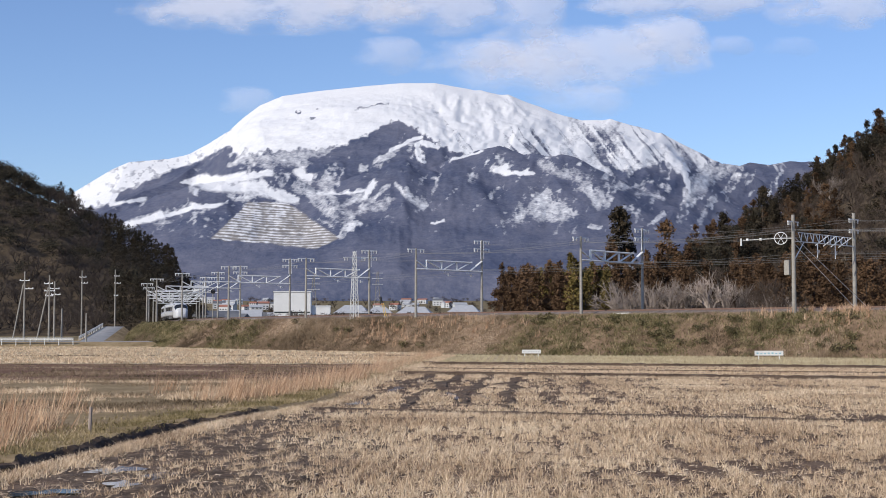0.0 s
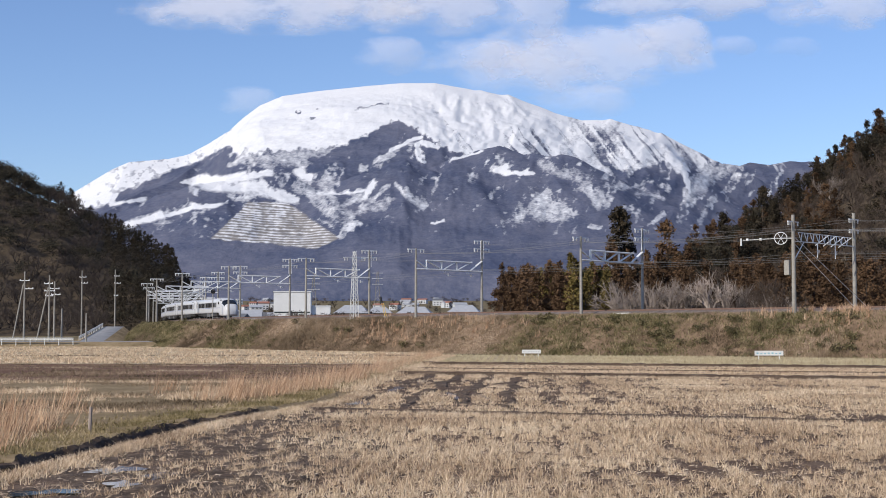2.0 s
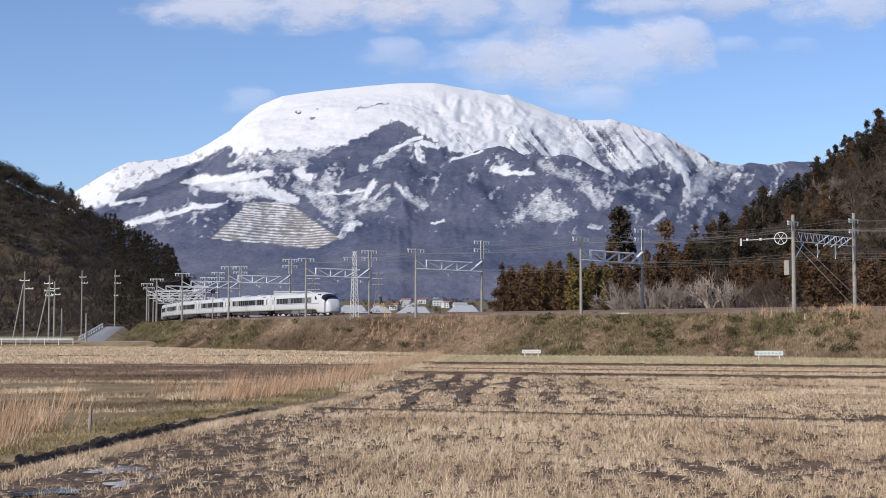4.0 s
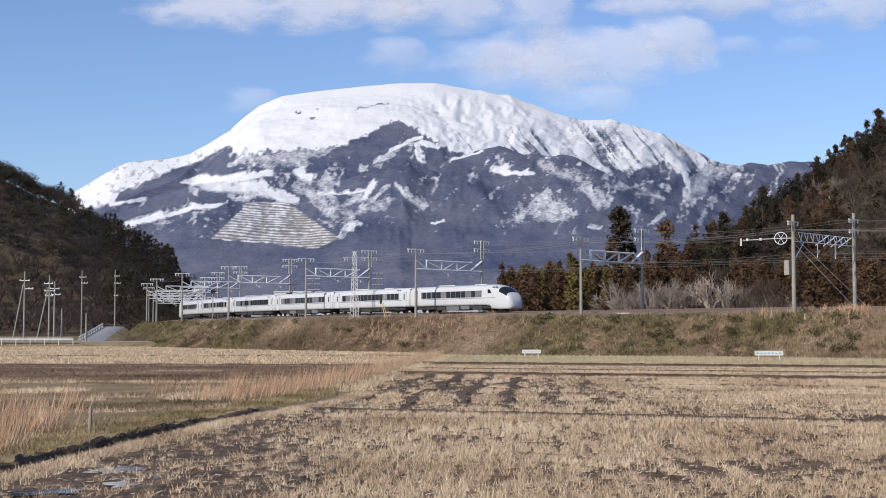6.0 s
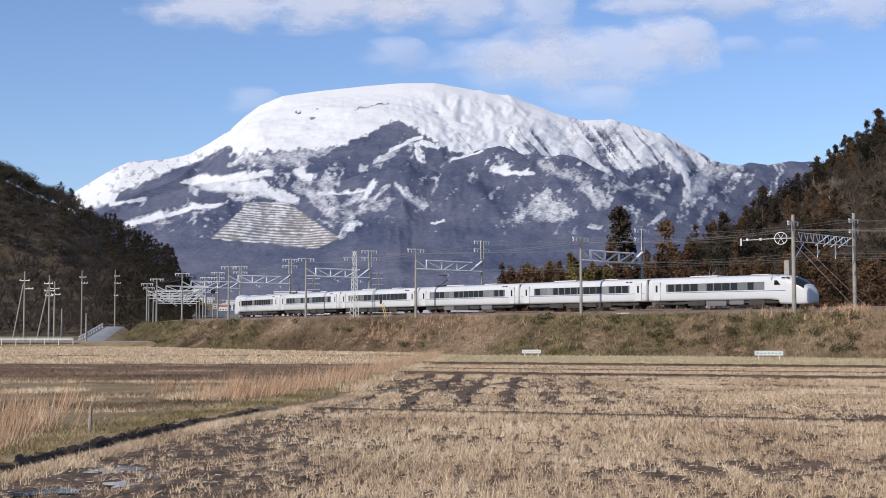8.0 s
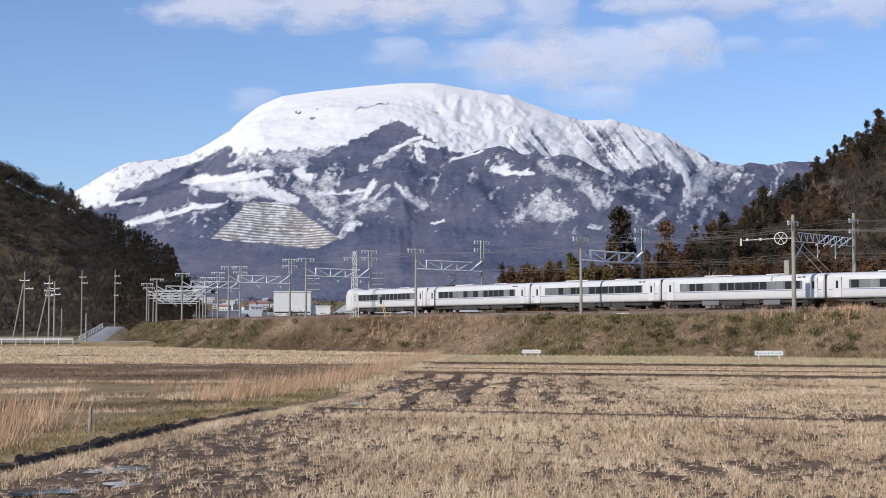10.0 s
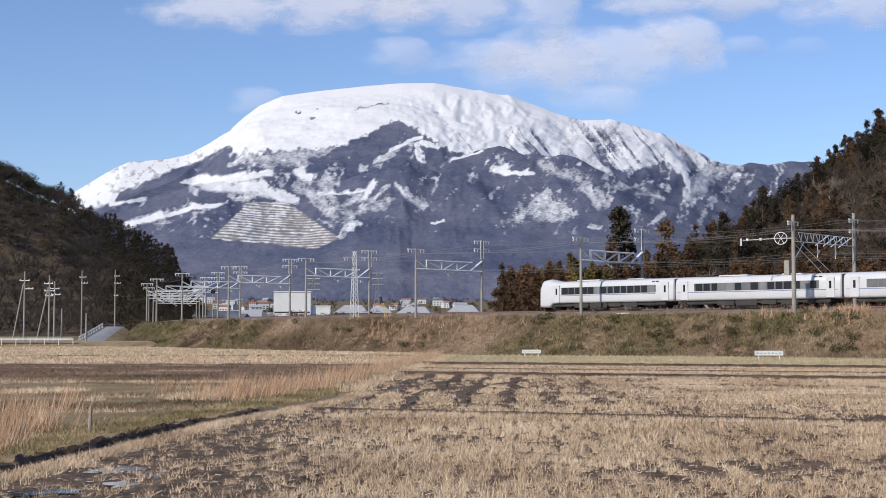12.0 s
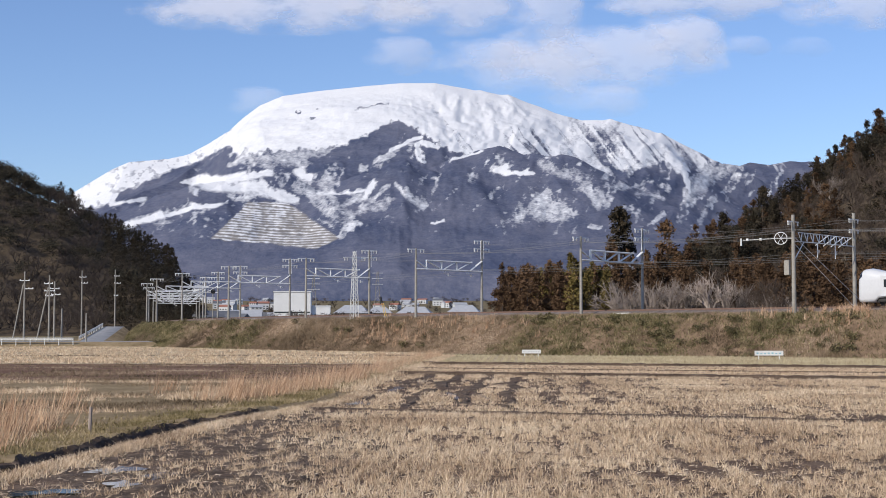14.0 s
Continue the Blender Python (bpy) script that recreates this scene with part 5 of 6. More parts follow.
def field_sign(x, y, w, h, col, label):
    e = tagged(new("field_sign"), label, "sign", "low signboards in the fields")
    e.matrix_basis = pose(x, y, 0)
    bm = bmesh.new()
    box(bm, 0, 0, 0.42, w, 0.05, h)
    bmesh.ops.bevel(bm, geom=bm.edges[:], offset=0.01, segments=1)
    board = part("board", bm, M["steel_white"], e)
    for k in (-0.36, 0.36):
        bm = bmesh.new()
        box(bm, k * w, 0.03, -0.2, 0.07, 0.05, 0.7)
        part("leg", bm, M["steel_white"], e)
    rs = np.random.RandomState(int(x * 7))
    for k in range(7):
        bm = bmesh.new()
        box(bm, w * (-0.4 + 0.13 * k), -0.031, 0.42 + h * 0.35, w * 0.07, 0.012, h * rs.uniform(0.15, 0.3))
        part("lettering", bm, col, board)


blue = material("faded_blue_paint", [(0.16, 0.36, 0.42), (0.25, 0.48, 0.55)], 2, 0.6, 0.0)
grey = material("faded_grey_paint", [(0.35, 0.36, 0.38), (0.48, 0.49, 0.50)], 2, 0.6, 0.0)
field_sign(8.7, 142.0, 1.85, 0.36, grey, "low white signboard on two legs in the field")
field_sign(29.0, 128.5, 2.55, 0.42, blue, "low white and blue signboard on two legs")


# ---- road, poles and houses beyond the line ----
def utility_pole(px_x, y, z, h, arms, stay, label="concrete utility pole with short cross arms"):
    e = tagged(new("utility_pole"), label, "utility pole", "poles by the road")
    e.matrix_basis = pose(px_x, y, z)
    bm = bmesh.new()
    rod(bm, (0, 0, -1.0), (0, 0, h), 0.19, 0.12, 8)
    part("pole", bm, M["concrete"], e)
    for k, (dz, x0, x1) in enumerate(arms):
        bm = bmesh.new()
        box(bm, (x0 + x1) / 2, 0, h - dz, x1 - x0, 0.1, 0.12)
        arm = part("cross_arm", bm, M["galv"], e)
        for t in (0.05, 0.5, 0.95):
            bm = bmesh.new()
            rod(bm, (x0 + (x1 - x0) * t, 0, h - dz + 0.12), (x0 + (x1 - x0) * t, 0, h - dz + 0.34), 0.07, 0.05, 6)
            part("insulator", bm, M["porcelain"], arm)
    if stay:
        bm = bmesh.new()
        rod(bm, (stay, 0, -1.0), (-0.2, 0, h - 2.2), 0.14, 0.11, 7)
        part("stay_pole", bm, M["concrete"], e)


utility_pole(-76.1, 262, 1.0, 12.6, ((1.7, -0.9, 0.9), (3.2, 0, 1.6)), -2.2)
utility_pole(-71.3, 261, 1.0, 11.9, ((1.6, -1.0, 0.6), (2.9, -0.9, 1.0), (3.8, -0.7, 0.7)), -2.4)
utility_pole(-71.3, 264.5, 1.0, 10.9, ((1.4, -0.9, 0.9), (2.5, -0.6, 1.1)), 0)
utility_pole(-84.2, 336, 2.0, 15.0, ((1.6, -0.6, 1.0), (3.0, -0.2, 1.3)), 0)
utility_pole(-78.5, 345, 2.0, 15.6, ((1.6, -0.3, 1.0), (3.3, -0.3, 1.3), (6.3, -0.3, 0.7)), 0)
utility_pole(-69.5, 263, 1.0, 5.9, (), 0, "short concrete post beside the road")
utility_pole(-64.8, 262, 1.0, 5.0, (), 0, "short pale post beside the ramp")


def roads():
    asphalt = material("asphalt", [(0.20, 0.20, 0.20), (0.27, 0.27, 0.27), (0.33, 0.33, 0.32)], 0.5, 0.9, 0.3, 12)
    v, f = [], []
    xs = np.linspace(-190, -50, 50)
    for x in xs:
        for y, z in ((256.5, -0.3), (259, 0.85), (266, 0.95), (269, -0.2)):
            v.append((x, y, z))
    for i in range(len(xs) - 1):
        for j in range(3):
            f.append((i * 4 + j, (i + 1) * 4 + j, (i + 1) * 4 + j + 1, i * 4 + j + 1))
    tagged(new("road", mesh_of("road", v, f, [M["verge"], asphalt], True, [(0, 1, 0)[k % 3] for k in range(len(f))])), "narrow asphalt road on a low bank", "road", kind="structure")
    v, f = [], []
    for t in np.linspace(0, 1, 16):
        for dx, dz in ((-9.0, -9.0), (-2.4, 0), (2.4, 0), (8.0, -9.0)):
            v.append((-67.8 - 6 * t + dx * (1 - 0.1 * t), 271 + 53 * t, max(-0.3, -0.3 + 4.2 * t + dz)))
    for i in range(15):
        for j in range(3):
            f.append((i * 4 + j, i * 4 + j + 1, (i + 1) * 4 + j + 1, (i + 1) * 4 + j))
    tagged(new("ramp_road", mesh_of("ramp_road", v, f, [M["verge"], asphalt], True, [(0, 1, 0)[k % 3] for k in range(len(f))])), "grey asphalt ramp climbing beside the railway", "road", kind="structure")
    for pts, label in (([(-122, 257.6, 0.75), (-66, 257.6, 0.75)], "white steel guardrail along the road"), ([(-72.6, 288, 0.95), (-76.4, 324, 3.85)], "white guardrail along the ramp")):
        e = tagged(new("guardrail"), label, "guardrail", "road guardrails")
        a, b = Vector(pts[0]), Vector(pts[1])
        n = max(4, int((b - a).length / 2.5))
        bm = bmesh.new()
        for dz in (0.45, 0.75):
            rod(bm, a + Vector((0, 0, dz)), b + Vector((0, 0, dz)), 0.10, 0.10, 6)
        part("rail", bm, M["steel_white"], e)
        for k in range(n + 1):
            bm = bmesh.new()
            p = a.lerp(b, k / n)
            rod(bm, p - Vector((0, 0, 0.5)), p + Vector((0, 0, 0.85)), 0.07, 0.07, 6)
            part("post", bm, M["steel_white"], e)


roads()

WALLS = [material("house_wall", c, 0.4, 0.85, 0.1, 8) for c in ([(0.50, 0.47, 0.42), (0.62, 0.59, 0.54)], [(0.46, 0.47, 0.47), (0.58, 0.58, 0.58)], [(0.30, 0.25, 0.20), (0.40, 0.34, 0.28)])]
ROOFS = [material("house_roof", c, 0.6, 0.7, 0.2, 10) for c in ([(0.09, 0.095, 0.11), (0.15, 0.155, 0.17)], [(0.30, 0.31, 0.33), (0.44, 0.45, 0.47)], [(0.24, 0.10, 0.07), (0.34, 0.16, 0.11)])]
WHITE_WALL = material("white_wall_panels", [(0.68, 0.69, 0.69), (0.76, 0.77, 0.77)], 0.3, 0.7, 0.05, 8)
PANE = material("window_glass", [(0.02, 0.025, 0.03), (0.06, 0.07, 0.08)], 1, 0.1, 0.0, spec=0.6)


def house(x, y, z, w, d, h, wall, roof, turn, label):
    e = tagged(new("house"), label, "house", "houses of the village")
    e.matrix_basis = pose(x, y, z, 0, 0, turn)
    bm = bmesh.new()
    box(bm, 0, 0, -2, w, d, h + 2)
    part("wall", bm, WALLS[wall], e)
    bm = bmesh.new()
    o, rh = 0.5, 0.28 * d
    a = [bm.verts.new(q) for q in ((-w / 2 - o, -d / 2 - o, h - 0.15), (w / 2 + o, -d / 2 - o, h - 0.15), (w / 2 + o, 0, h + rh), (-w / 2 - o, 0, h + rh), (-w / 2 - o, d / 2 + o, h - 0.15), (w / 2 + o, d / 2 + o, h - 0.15))]
    for q in ((0, 1, 2, 3), (3, 2, 5, 4), (0, 3, 4), (1, 5, 2), (0, 4, 5, 1)):
        bm.faces.new([a[i] for i in q])
    part("roof", bm, ROOFS[roof], e)
    for fl in range(2 if h > 4.5 else 1):
        for k in range(3):
            bm = bmesh.new()
            box(bm, (k - 1) * w * 0.3, -d / 2 - 0.02, 1.0 + 2.6 * fl, w * 0.16, 0.08, 1.2)
            part("window", bm, PANE, e)


def village():
    rs = np.random.RandomState(21)
    spots = [(370, 470, 0), (392, 490, 1), (415, 480, 1), (436, 500, 1), (360, 560, 2), (405, 600, 1), (428, 640, 0), (452, 700, 1), (470, 760, 0), (380, 720, 1), (340, 640, 0)]
    for px, y, k in spots:
        house((px - 784) / 2550 * y, y, float(land(0, y)), rs.uniform(8, 12), rs.uniform(6, 8), rs.uniform(4.8, 6.4), k % 2, rs.choice([0, 1, 1]), rs.uniform(-30, 30), "two-storey village house with a pale snow-dusted roof")
    for _ in range(34):
        y = rs.uniform(1500, 2600)
        px = rs.choice([rs.uniform(355, 500), rs.uniform(650, 840)])
        house((px - 784) / 2550 * y, y, float(land(0, y)), rs.uniform(9, 16), rs.uniform(7, 10), rs.uniform(5, 8), 1, rs.choice([1, 1, 0, 2]), rs.uniform(-40, 40), "distant house with a snow-covered roof")
    # the white works beyond the line
    x, y = (535 - 784) / 2550 * 700, 700
    z = float(land(0, y))
    e = tagged(new("factory"), "large white flat-roofed factory building", "factory")
    e.matrix_basis = pose(x, y, z, 0, 0, 4)
    for nm, cx, w, h, d in (("main_hall", -4.5, 17.6, 17.2, 22), ("annex", 9.0, 9.4, 10.4, 18)):
        bm = bmesh.new()
        box(bm, cx, 0, -2, w, d, h + 2)
        hall = part(nm, bm, WHITE_WALL, e)
        bm = bmesh.new()
        box(bm, cx, 0, h, w + 0.5, d + 0.5, 0.5)
        part("parapet", bm, WHITE_WALL, hall)
        bm = bmesh.new()
        box(bm, cx, -d / 2 - 0.03, h * 0.42, w * 0.96, 0.1, 0.7)
        part("window_band", bm, PANE, hall)
    for px, y, w, h in ((625, 760, 17, 7.5), (735, 900, 20, 7.5), (822, 900, 18, 8.5), (672, 1000, 16, 8)):
        e = tagged(new("warehouse"), "long low shed with a pale snow-dusted roof", "warehouse", "sheds beyond the line")
        z = float(land(0, y))
        e.matrix_basis = pose((px - 784) / 2550 * y, y, z, 0, 0, rs.uniform(-8, 8))
        bm = bmesh.new()
        box(bm, 0, 0, -2, w, 16, h + 2)
        part("wall", bm, WALLS[2], e)
        bm = bmesh.new()
        q = [bm.verts.new(v) for v in ((-w / 2 - 1, -9, h - 0.2), (w / 2 + 1, -9, h - 0.2), (w / 2 - 4, 0, h + 4.2), (-w / 2 + 4, 0, h + 4.2), (-w / 2 - 1, 9, h - 0.2), (w / 2 + 1, 9, h - 0.2))]
        for t in ((0, 1, 2, 3), (3, 2, 5, 4), (0, 3, 4), (1, 5, 2), (0, 4, 5, 1)):
            bm.faces.new([q[i] for i in t])
        part("roof", bm, ROOFS[1], e)
    # scrub and low woods between them
    base = [bare_crown(rs, 7, 3.5, 2.4)[::2] for _ in range(3)] + [broad_crown(rs, 6, 3.5, 260) for _ in range(2)]
    ever = [broad_crown(rs, 7, 3.2, 300) for _ in range(2)]
    lot, dark = [], []
    for k in range(330):
        y = rs.uniform(460, 900) if k < 150 else rs.uniform(950, 2700)
        x = rs.uniform(-0.135, 0.047 if y < 900 else 0.085) * y
        q = np.array((x, y, float(land(0, y)) - 0.5))
        if rs.rand() < 0.72:
            lot.append(base[rs.randint(5)] * rs.uniform(0.8, 1.4) * (1 if y < 900 else 1.3) + q)
        else:
            dark.append(ever[rs.randint(2)] * rs.uniform(0.5, 0.9) * (1 if y < 900 else 1.4) + q)
    stuff("scrub", np.concatenate(lot), M["twig_dark"], "leafless scrub and small trees behind the line", "scrub")
    stuff("scrub", np.concatenate(dark), M["broadleaf"], "dark evergreen scrub behind the line", "scrub")


village()


def pylon(px, y, h):
    e = tagged(new("power_pylon"), "distant grey lattice power pylon", "pylon", "power pylons")
    e.matrix_basis = pose((px - 784) / 2550 * y, y, float(land(0, y)))
    bm = bmesh.new()
    hw = lambda z: 3.4 - 2.8 * z / h
    c = ((-1, -1), (1, -1), (1, 1), (-1, 1))
    for i, j in c:
        rod(bm, (i * hw(0), j * hw(0), -3), (i * hw(h), j * hw(h), h), 0.13, n=4)
    for k in range(8):
        z0, z1 = h * k / 8, h * (k + 1) / 8
        for q in range(4):
            (i, j), (u, v) = c[q], c[(q + 1) % 4]
            rod(bm, (i * hw(z0), j * hw(z0), z0), (u * hw(z1), v * hw(z1), z1), 0.07, n=4)
            rod(bm, (u * hw(z0), v * hw(z0), z0), (i * hw(z1), j * hw(z1), z1), 0.07, n=4)
    part("lattice", bm, M["concrete"], e)
    for z in (0.72, 0.84, 0.96):
        bm = bmesh.new()
        rod(bm, (-5, 0, h * z), (5, 0, h * z), 0.2, n=4)
        part("cross_arm", bm, M["galv"], e)


pylon(555, 1150, 36)
pylon(668, 1300, 42)


def stake():
    bm = bmesh.new()
    rod(bm, (0, 0, -0.3), (0.03, 0, 0.62), 0.05, 0.04, 7)
    me = bpy.data.meshes.new("wooden_stake")
    bm.to_mesh(me)
    bm.free()
    me.materials.append(M["twig"])
    ob = tagged(new("wooden_stake", me), "weathered grey wooden stake in the dry grass", "stake")
    ob.matrix_basis = pose(-8.3, 34.0, 0.05)


stake()


# ---- train ----
TRAIN, CLOUDS = [], []
M["car"] = material("white_car_paint", [(0.50, 0.505, 0.515), (0.555, 0.56, 0.57), (0.59, 0.595, 0.605)], 0.25, 0.32, 0.0, 20)
M["glass"] = material("tinted_train_glass", [(0.010, 0.012, 0.016), (0.024, 0.027, 0.034)], 0.8, 0.12, 0.0, spec=0.2)
M["curtain"] = material("curtained_train_window", [(0.13, 0.135, 0.14), (0.21, 0.215, 0.225)], 0.8, 0.25, 0.0, vary=0.25)
M["band"] = material("grey_window_band", [(0.11, 0.112, 0.118), (0.17, 0.172, 0.18)], 0.5, 0.4, 0.0)
M["under"] = material("underfloor_grey", [(0.025, 0.024, 0.023), (0.06, 0.056, 0.052)], 1.0, 0.8, 0.1)
M["blue"] = material("blue_stripe_paint", [(0.05, 0.09, 0.25), (0.07, 0.12, 0.30)], 1.0, 0.4, 0.0)
M["black"] = material("black_rubber", [(0.012, 0.012, 0.013), (0.03, 0.03, 0.03)], 2.0, 0.7, 0.1)
PROFILE = [(-0.93, 0.0), (-1.0, 0.09), (-1.0, 0.33), (-0.99, 0.62), (-0.96, 0.76), (-0.88, 0.875), (-0.70, 0.95), (-0.40, 0.985), (0.0, 1.0)]
PROFILE = PROFILE + [(-y, z) for y, z in PROFILE[-2::-1]]
NOSE = [(0.0, 0.62, 0.62, 1.22), (0.08, 0.85, 0.48, 1.50), (0.3, 1.08, 0.36, 1.95), (0.7, 1.22, 0.31, 2.42), (1.3, 1.33, 0.30, 2.86), (2.0, 1.40, 0.30, 3.16), (2.7, 1.44, 0.34, 3.36), (3.4, 1.45, 0.36, 3.46), (3.6, 1.45, 0.74, 3.48), (4.6, 1.45, 0.84, 3.49), (5.4, 1.45, 0.85, 3.5)]
BLUNT = [(0.0, 1.22, 0.55, 3.05), (0.12, 1.36, 0.42, 3.42), (0.40, 1.43, 0.38, 3.74), (1.0, 1.45, 0.38, 3.82), (1.7, 1.45, 0.40, 3.70), (2.1, 1.45, 0.80, 3.58), (2.8, 1.45, 0.85, 3.5)]


def ring(x, hw, zb, zt, grow=0.0):
    return [Vector((x, y * (hw + grow), zb + z * (zt - zb) + grow * z)) for y, z in PROFILE]


def loft(bm, rings, close=True):
    vs = [[bm.verts.new(p) for p in r] for r in rings]
    n = len(rings[0])
    for a, b in zip(vs[:-1], vs[1:]):
        for i in range(n - 1):
            bm.faces.new((a[i], a[i + 1], b[i + 1], b[i]))
        if close:
            bm.faces.new((a[n - 1], a[0], b[0], b[n - 1]))
    if close:
        bm.faces.new(vs[0][::-1])
        bm.faces.new(vs[-1])
    bmesh.ops.recalc_face_normals(bm, faces=bm.faces)
    return bm


def train_car(kind, seed):
    """kind: nose, blunt or plain; the front is at +x, and the blunt end is at -x."""
    rs = np.random.RandomState(seed)
    L = 10.1
    text = {"nose": "white express train car with a streamlined sloping nose", "blunt": "white express train car with an upright cab end", "plain": "white express train passenger car with tinted windows"}[kind]
    e = tagged(new("train_car"), text, "train car", "cars of the train")
    rings = []
    if kind == "blunt":
        rings += [ring(-L - 0.35 + d, hw, zb, zt) for d, hw, zb, zt in BLUNT]
    else:
        rings += [ring(-L, 1.42, 0.88, 3.46), ring(-L + 0.08, 1.45, 0.85, 3.5)]
    front = L + 0.2
    rings += [ring(x, 1.45, 0.85, 3.5) for x in (-6.0, -2.0, 2.0, 4.2)]
    if kind == "nose":
        rings += [ring(front - d, hw, zb, zt) for d, hw, zb, zt in NOSE[::-1]]
    else:
        rings += [ring(L - 0.08, 1.45, 0.85, 3.5), ring(L, 1.42, 0.88, 3.46)]
    bm = loft(bmesh.new(), rings)
    body = part("body", bm, M["car"], e, shade=True)
    # windscreen laid on the cab end
    if kind == "nose":
        bm = loft(bmesh.new(), [ring(front - d, hw, zb, zt, 0.015)[4:13] for d, hw, zb, zt in NOSE[3:6]], False)
        part("windscreen", bm, M["glass"], e, "dark raked windscreen", shade=True)
        for sd in (-1, 1):
            bm = bmesh.new()
            v = [bm.verts.new(q) for q in ((front - 3.3, sd * 1.455, 2.35), (front - 4.05, sd * 1.465, 2.35), (front - 4.05, sd * 1.455, 2.82), (front - 3.7, sd * 1.445, 2.84))]
            bm.faces.new(v if sd < 0 else v[::-1])
            bmesh.ops.solidify(bm, geom=bm.faces[:], thickness=0.02)
            part("cab_window", bm, M["glass"], e)
    if kind == "blunt":
        bm = loft(bmesh.new(), [ring(-L - 0.35 + d, hw, zb, zt, 0.015)[4:13] for d, hw, zb, zt in BLUNT[0:3]], False)
        part("windscreen", bm, M["glass"], e, "dark upper cab windscreen", shade=True)
        bm = bmesh.new()
        box(bm, -L - 0.36, 0, 0.55, 0.12, 0.85, 2.1)
        part("end_door", bm, M["band"], e)
    x0 = -L + (3.4 if kind == "blunt" else 2.6)
    x1 = L - (5.2 if kind == "nose" else 2.6)
    for sd in (-1, 1):
        bm = bmesh.new()
        box(bm, (x0 + x1) / 2, sd * 1.446, 1.86, x1 - x0 + 0.3, 0.02, 0.86)
        band = part("window_band", bm, M["band"], e)
        n = int((x1 - x0) / 0.98)
        for k in range(n):
            bm = bmesh.new()
            wdt = (x1 - x0) / n
            box(bm, x0 + wdt * (k + 0.5), sd * 1.449, 1.89, wdt * rs.choice([0.74, 0.82, 0.92]), 0.026, 0.80)
            part("window", bm, M["curtain"] if rs.rand() < 0.2 else M["glass"], band)
        bm = bmesh.new()
        box(bm, 0, sd * 1.451, 1.72, 2 * L - (5 if kind != "plain" else 0.5), 0.012, 0.055)
        part("stripe", bm, M["blue"], e, "thin blue stripe")
        for dx in ((-L + (2.5 if kind == "blunt" else 1.15), L - (4.6 if kind == "nose" else 1.15)) if kind != "nose" else (-L + 1.15,)):
            bm = bmesh.new()
            box(bm, dx, sd * 1.445, 0.95, 0.95, 0.03, 2.05)
            door = part("door", bm, M["car"], e)
            bm = bmesh.new()
            box(bm, dx, sd * 1.455, 1.85, 0.26, 0.03, 0.78)
            part("door_window", bm, M["glass"], door)
            bm = bmesh.new()
            box(bm, dx + 0.5, sd * 1.447, 0.95, 0.03, 0.03, 2.05)
            part("door_seam", bm, M["under"], door)
        for k in range(2):
            bm = bmesh.new()
            box(bm, L - 2.3 - 0.55 * k, sd * 1.30, 3.05, 0.36, 0.14, 0.11)
            part("roof_grille", bm, M["black"], e)
    for cx, ln, hh in ((-3.0, 3.6, 0.13), (4.2, 2.4, 0.10)):
        bm = bmesh.new()
        box(bm, cx, 0, 3.46, ln, 1.7, hh)
        bmesh.ops.bevel(bm, geom=bm.edges[:], offset=0.05, segments=2)
        part("air_conditioner", bm, M["car"], e)
    for cx, ln, zz in ((-3.9, 2.2, 0.3), (-1.2, 2.6, 0.25), (1.6, 1.8, 0.35), (3.9, 2.0, 0.28)):
        bm = bmesh.new()
        box(bm, cx + rs.uniform(-0.2, 0.2), 0, zz, ln, 2.5, 0.86 - zz)
        bmesh.ops.bevel(bm, geom=bm.edges[:], offset=0.04, segments=1)
        part("equipment_box", bm, M["under"] if rs.rand() < 0.75 else M["band"], e)
    bm = bmesh.new()
    box(bm, 0, 0, 0.5, 17.6, 2.3, 0.37)
    part("underframe", bm, M["under"], e)
    for cx in (-7.1, 7.1 if kind != "nose" else 6.6):
        bm = bmesh.new()
        for sd in (-1, 1):
            box(bm, cx, sd * 1.02, 0.42, 3.1, 0.14, 0.24)
            box(bm, cx, sd * 1.05, 0.62, 0.7, 0.2, 0.24)
        box(bm, cx, 0, 0.42, 0.8, 2.0, 0.3)
        bogie = part("bogie", bm, M["under"], e)
        for wx in (-1.05, 1.05):
            bm = bmesh.new()
            for sd in (-1, 1):
                rod(bm, (cx + wx, sd * 0.46, 0.43), (cx + wx, sd * 0.60, 0.43), 0.43, 0.43, 16)
            rod(bm, (cx + wx, -0.5, 0.43), (cx + wx, 0.5, 0.43), 0.08, 0.08, 8)
            part("wheelset", bm, M["under"], bogie)
    if kind != "nose":
        bm = bmesh.new()
        box(bm, L + 0.22, 0, 1.0, 0.5, 2.3, 2.3)
        part("gangway", bm, M["black"], e)
    if kind == "plain" and seed in (2, 4):
        bm = bmesh.new()
        box(bm, -6.5, 0, 3.5, 1.9, 1.5, 0.14)
        rod(bm, (-7.2, 0, 3.65), (-5.6, 0, 4.35), 0.05)
        rod(bm, (-5.6, 0, 4.35), (-6.6, 0, 5.0), 0.04)
        rod(bm, (-6.6, -0.75, 5.0), (-6.6, 0.75, 5.0), 0.04)
        part("pantograph", bm, M["under"], e)
    return e


for k in range(6):
    TRAIN.append((train_car("nose" if k == 0 else "blunt" if k == 5 else "plain", k), 20.55 * k + 10.2))


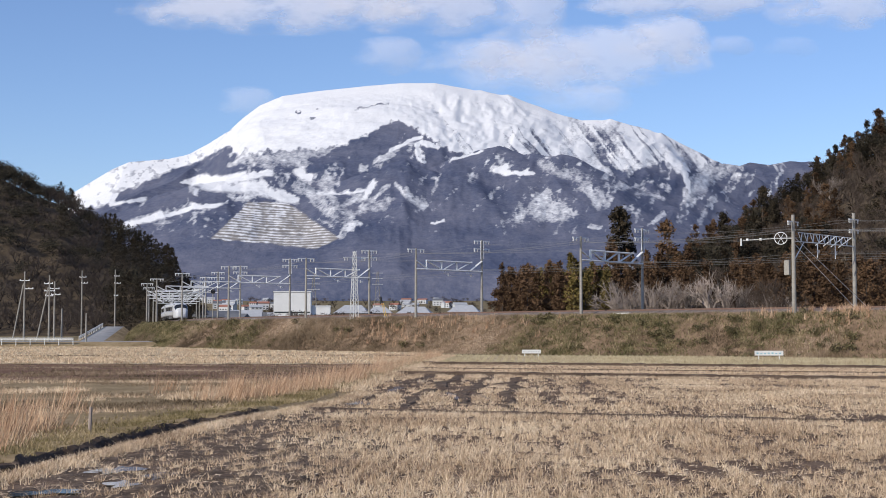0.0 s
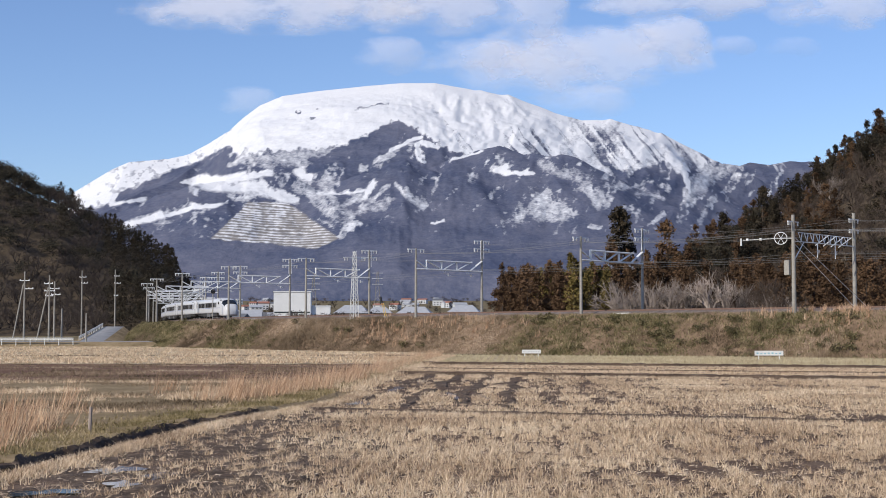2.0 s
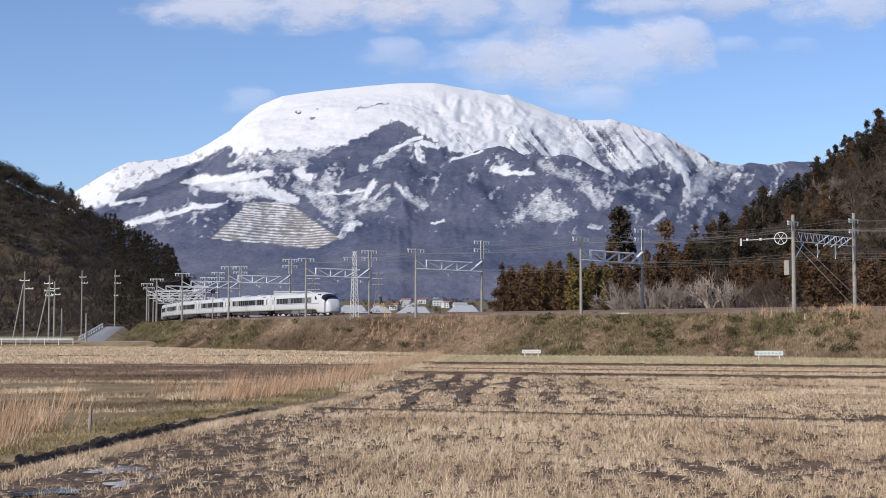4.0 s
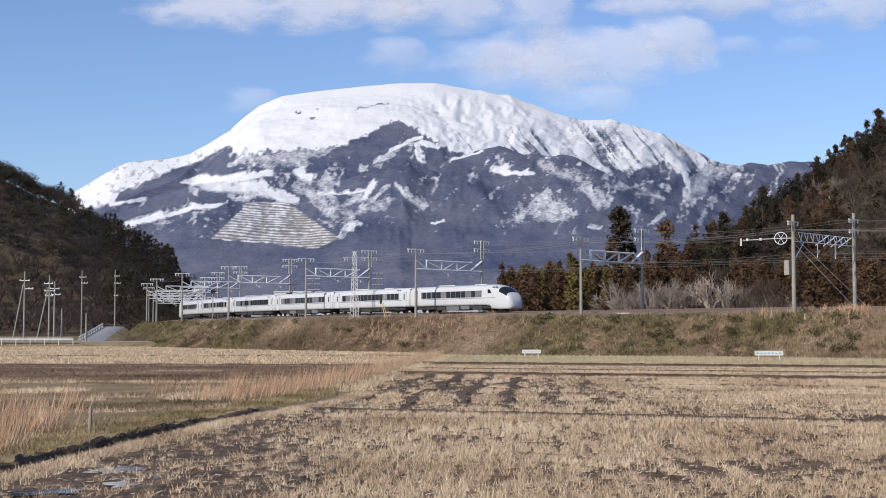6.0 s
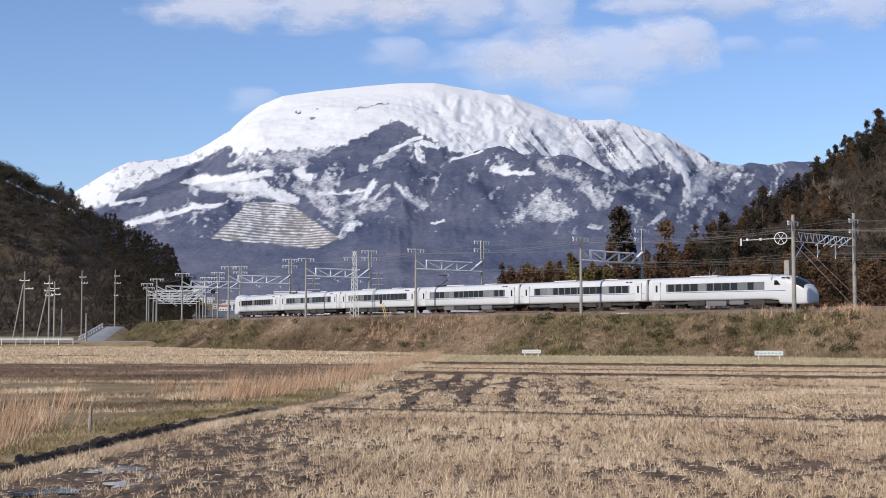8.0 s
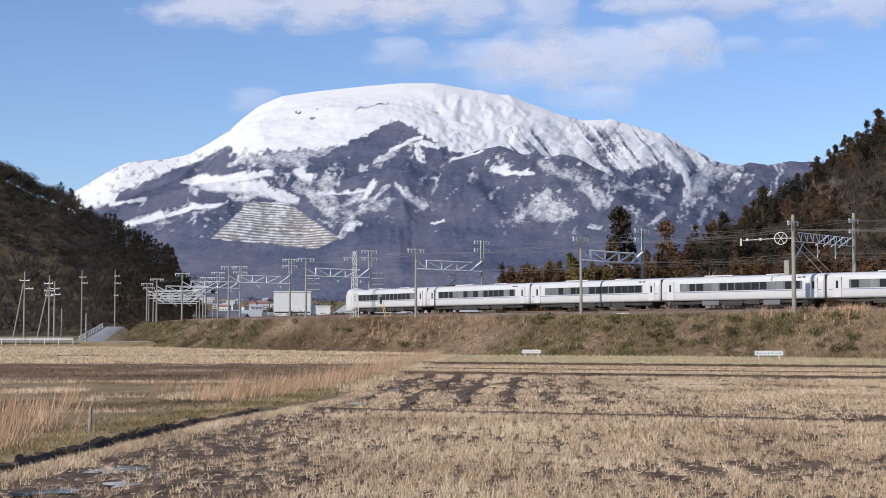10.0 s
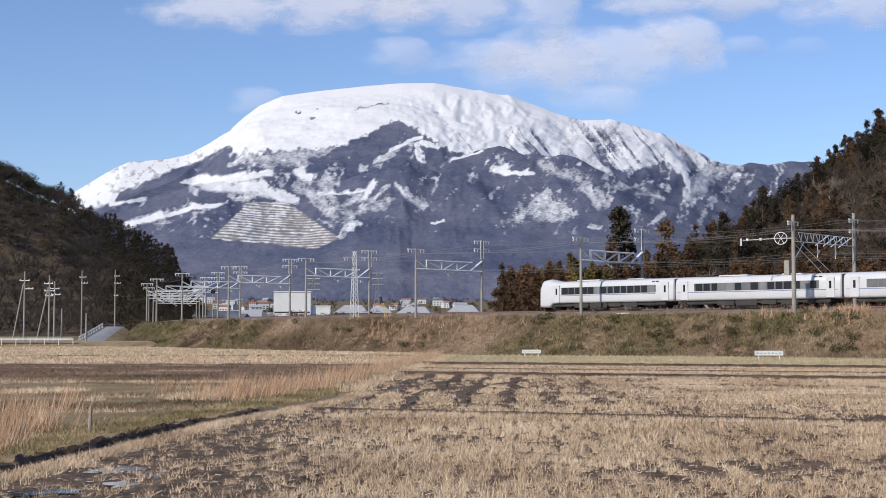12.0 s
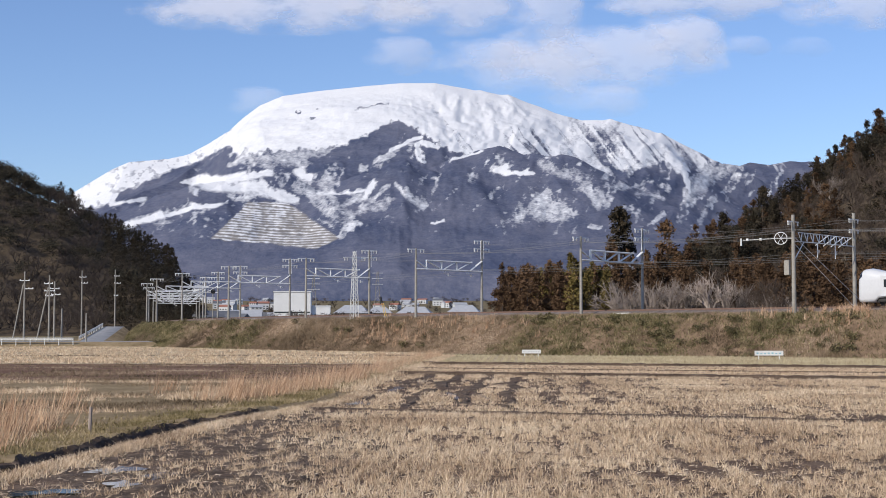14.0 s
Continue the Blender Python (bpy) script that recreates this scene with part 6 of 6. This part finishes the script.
# ---- clouds ----
def cloud_material():
    m = bpy.data.materials.new("thin_cloud")
    m.use_nodes = True
    n, li = m.node_tree.nodes, m.node_tree.links
    n.remove(n["Principled BSDF"])
    co, oi = n.new("ShaderNodeTexCoord"), n.new("ShaderNodeObjectInfo")
    no = n.new("ShaderNodeTexNoise")
    no.noise_dimensions = "4D"
    no.inputs["Scale"].default_value, no.inputs["Detail"].default_value, no.inputs["Roughness"].default_value = 0.0075, 7, 0.55
    mp = n.new("ShaderNodeMapping")
    mp.inputs["Scale"].default_value = (0.7, 1, 1.5)
    li.new(co.outputs["Object"], mp.inputs["Vector"])
    li.new(mp.outputs[0], no.inputs["Vector"])
    w = n.new("ShaderNodeMath")
    w.operation, w.inputs[1].default_value = "MULTIPLY", 40.0
    li.new(oi.outputs["Random"], w.inputs[0])
    li.new(w.outputs[0], no.inputs["W"])
    at = n.new("ShaderNodeAttribute")
    at.attribute_name = "fall"
    ad = n.new("ShaderNodeMath")
    ad.operation, ad.inputs[1].default_value = "MULTIPLY_ADD", 1.9
    li.new(no.outputs["Fac"], ad.inputs[0])
    li.new(at.outputs["Fac"], ad.inputs[2])
    mr = n.new("ShaderNodeMapRange")
    mr.interpolation_type = "SMOOTHSTEP"
    mr.inputs["From Min"].default_value, mr.inputs["From Max"].default_value = 0.86, 1.55
    mr.inputs["To Max"].default_value = 0.80
    li.new(ad.outputs[0], mr.inputs["Value"])
    th = n.new("ShaderNodeAttribute")
    th.attribute_name = "thick"
    mu = n.new("ShaderNodeMath")
    mu.operation = "MULTIPLY"
    li.new(mr.outputs[0], mu.inputs[0])
    li.new(th.outputs["Fac"], mu.inputs[1])
    df, tr, mx = n.new("ShaderNodeBsdfDiffuse"), n.new("ShaderNodeBsdfTransparent"), n.new("ShaderNodeMixShader")
    df.inputs["Color"].default_value = (0.80, 0.78, 0.80, 1)
    li.new(mu.outputs[0], mx.inputs["Fac"])
    li.new(tr.outputs[0], mx.inputs[1])
    li.new(df.outputs[0], mx.inputs[2])
    li.new(mx.outputs[0], n["Material Output"].inputs["Surface"])
    return m


def clouds():
    m = cloud_material()
    k = 4900 / 2550
    for x, y, w, h, thick, drift in ((500, 5, 310, 58, 0.72, 17), (760, 8, 190, 58, 0.62, 22), (935, 28, 75, 62, 0.5, 30), (1040, 104, 230, 62, 0.56, 30), (1168, 76, 95, 52, 0.62, 30), (940, 126, 150, 60, 0.46, 24), (830, 106, 110, 38, 0.42, 20),
                                   (682, 100, 70, 36, 0.36, 20), (1230, 2, 215, 36, 0.62, 32), (1475, 14, 130, 44, 0.58, 28), (1285, 82, 55, 20, 0.25, 30), (430, 186, 60, 32, 0.26, 18), (1035, 182, 90, 30, 0.32, 28), (1395, 85, 60, 20, 0.12, 25)):
        us, vs = np.linspace(-1, 1, 33), np.linspace(-1, 1, 17)
        gu, gv = np.meshgrid(us, vs)
        X, Z = gu * w * 1.25 * k, gv * h * 1.3 * k
        Y = -30 * np.cos(gu * 1.4) * np.cos(gv * 1.4)
        v = np.stack([X, Y, Z], -1).reshape(-1, 3)
        f = [(j * 33 + i, j * 33 + i + 1, (j + 1) * 33 + i + 1, (j + 1) * 33 + i) for j in range(16) for i in range(32)]
        me = mesh_of("cloud", v, f, [m], True)
        r = (np.abs(gu) ** 2.4 + np.abs(gv) ** 2.4) ** (1 / 2.4)
        fall = 0.58 * (1 - smooth(0.15, 0.95, r)) - 0.9 * smooth(0.72, 1.0, r)
        for nm, val in (("fall", fall), ("thick", np.full(fall.shape, thick))):
            at = me.attributes.new(nm, "FLOAT", "POINT")
            at.data.foreach_set("value", val.ravel().astype(np.float32))
        ob = tagged(new("cloud", me), "thin pale drifting cloud in the blue sky", "cloud", "drifting clouds")
        mm = Matrix.Translation(((x - 784) * k, 4890, 2.4 + (590 - y) * k * 1.004))
        ob.matrix_basis = mm
        CLOUDS.append((ob, mm, drift * k))


clouds()


# ---- what moves ----
def motions():
    for car, back in TRAIN:
        rows = []
        for i in range(0, 29):
            t = i * 0.5
            s = 21.5 * (7.5 - t) + back
            p, a = track(s, 0, RAIL_Z)
            rows.append((t, pose(p.x, p.y, p.z, 0, 0, math.degrees(math.atan2(-math.cos(a), math.sin(a))))))
        walk(car, rows)
    for c, m, drift in CLOUDS:
        walk(c, [(0.0, m), (14.0, Matrix.Translation((drift, 0, 0)) @ m)])


motions()
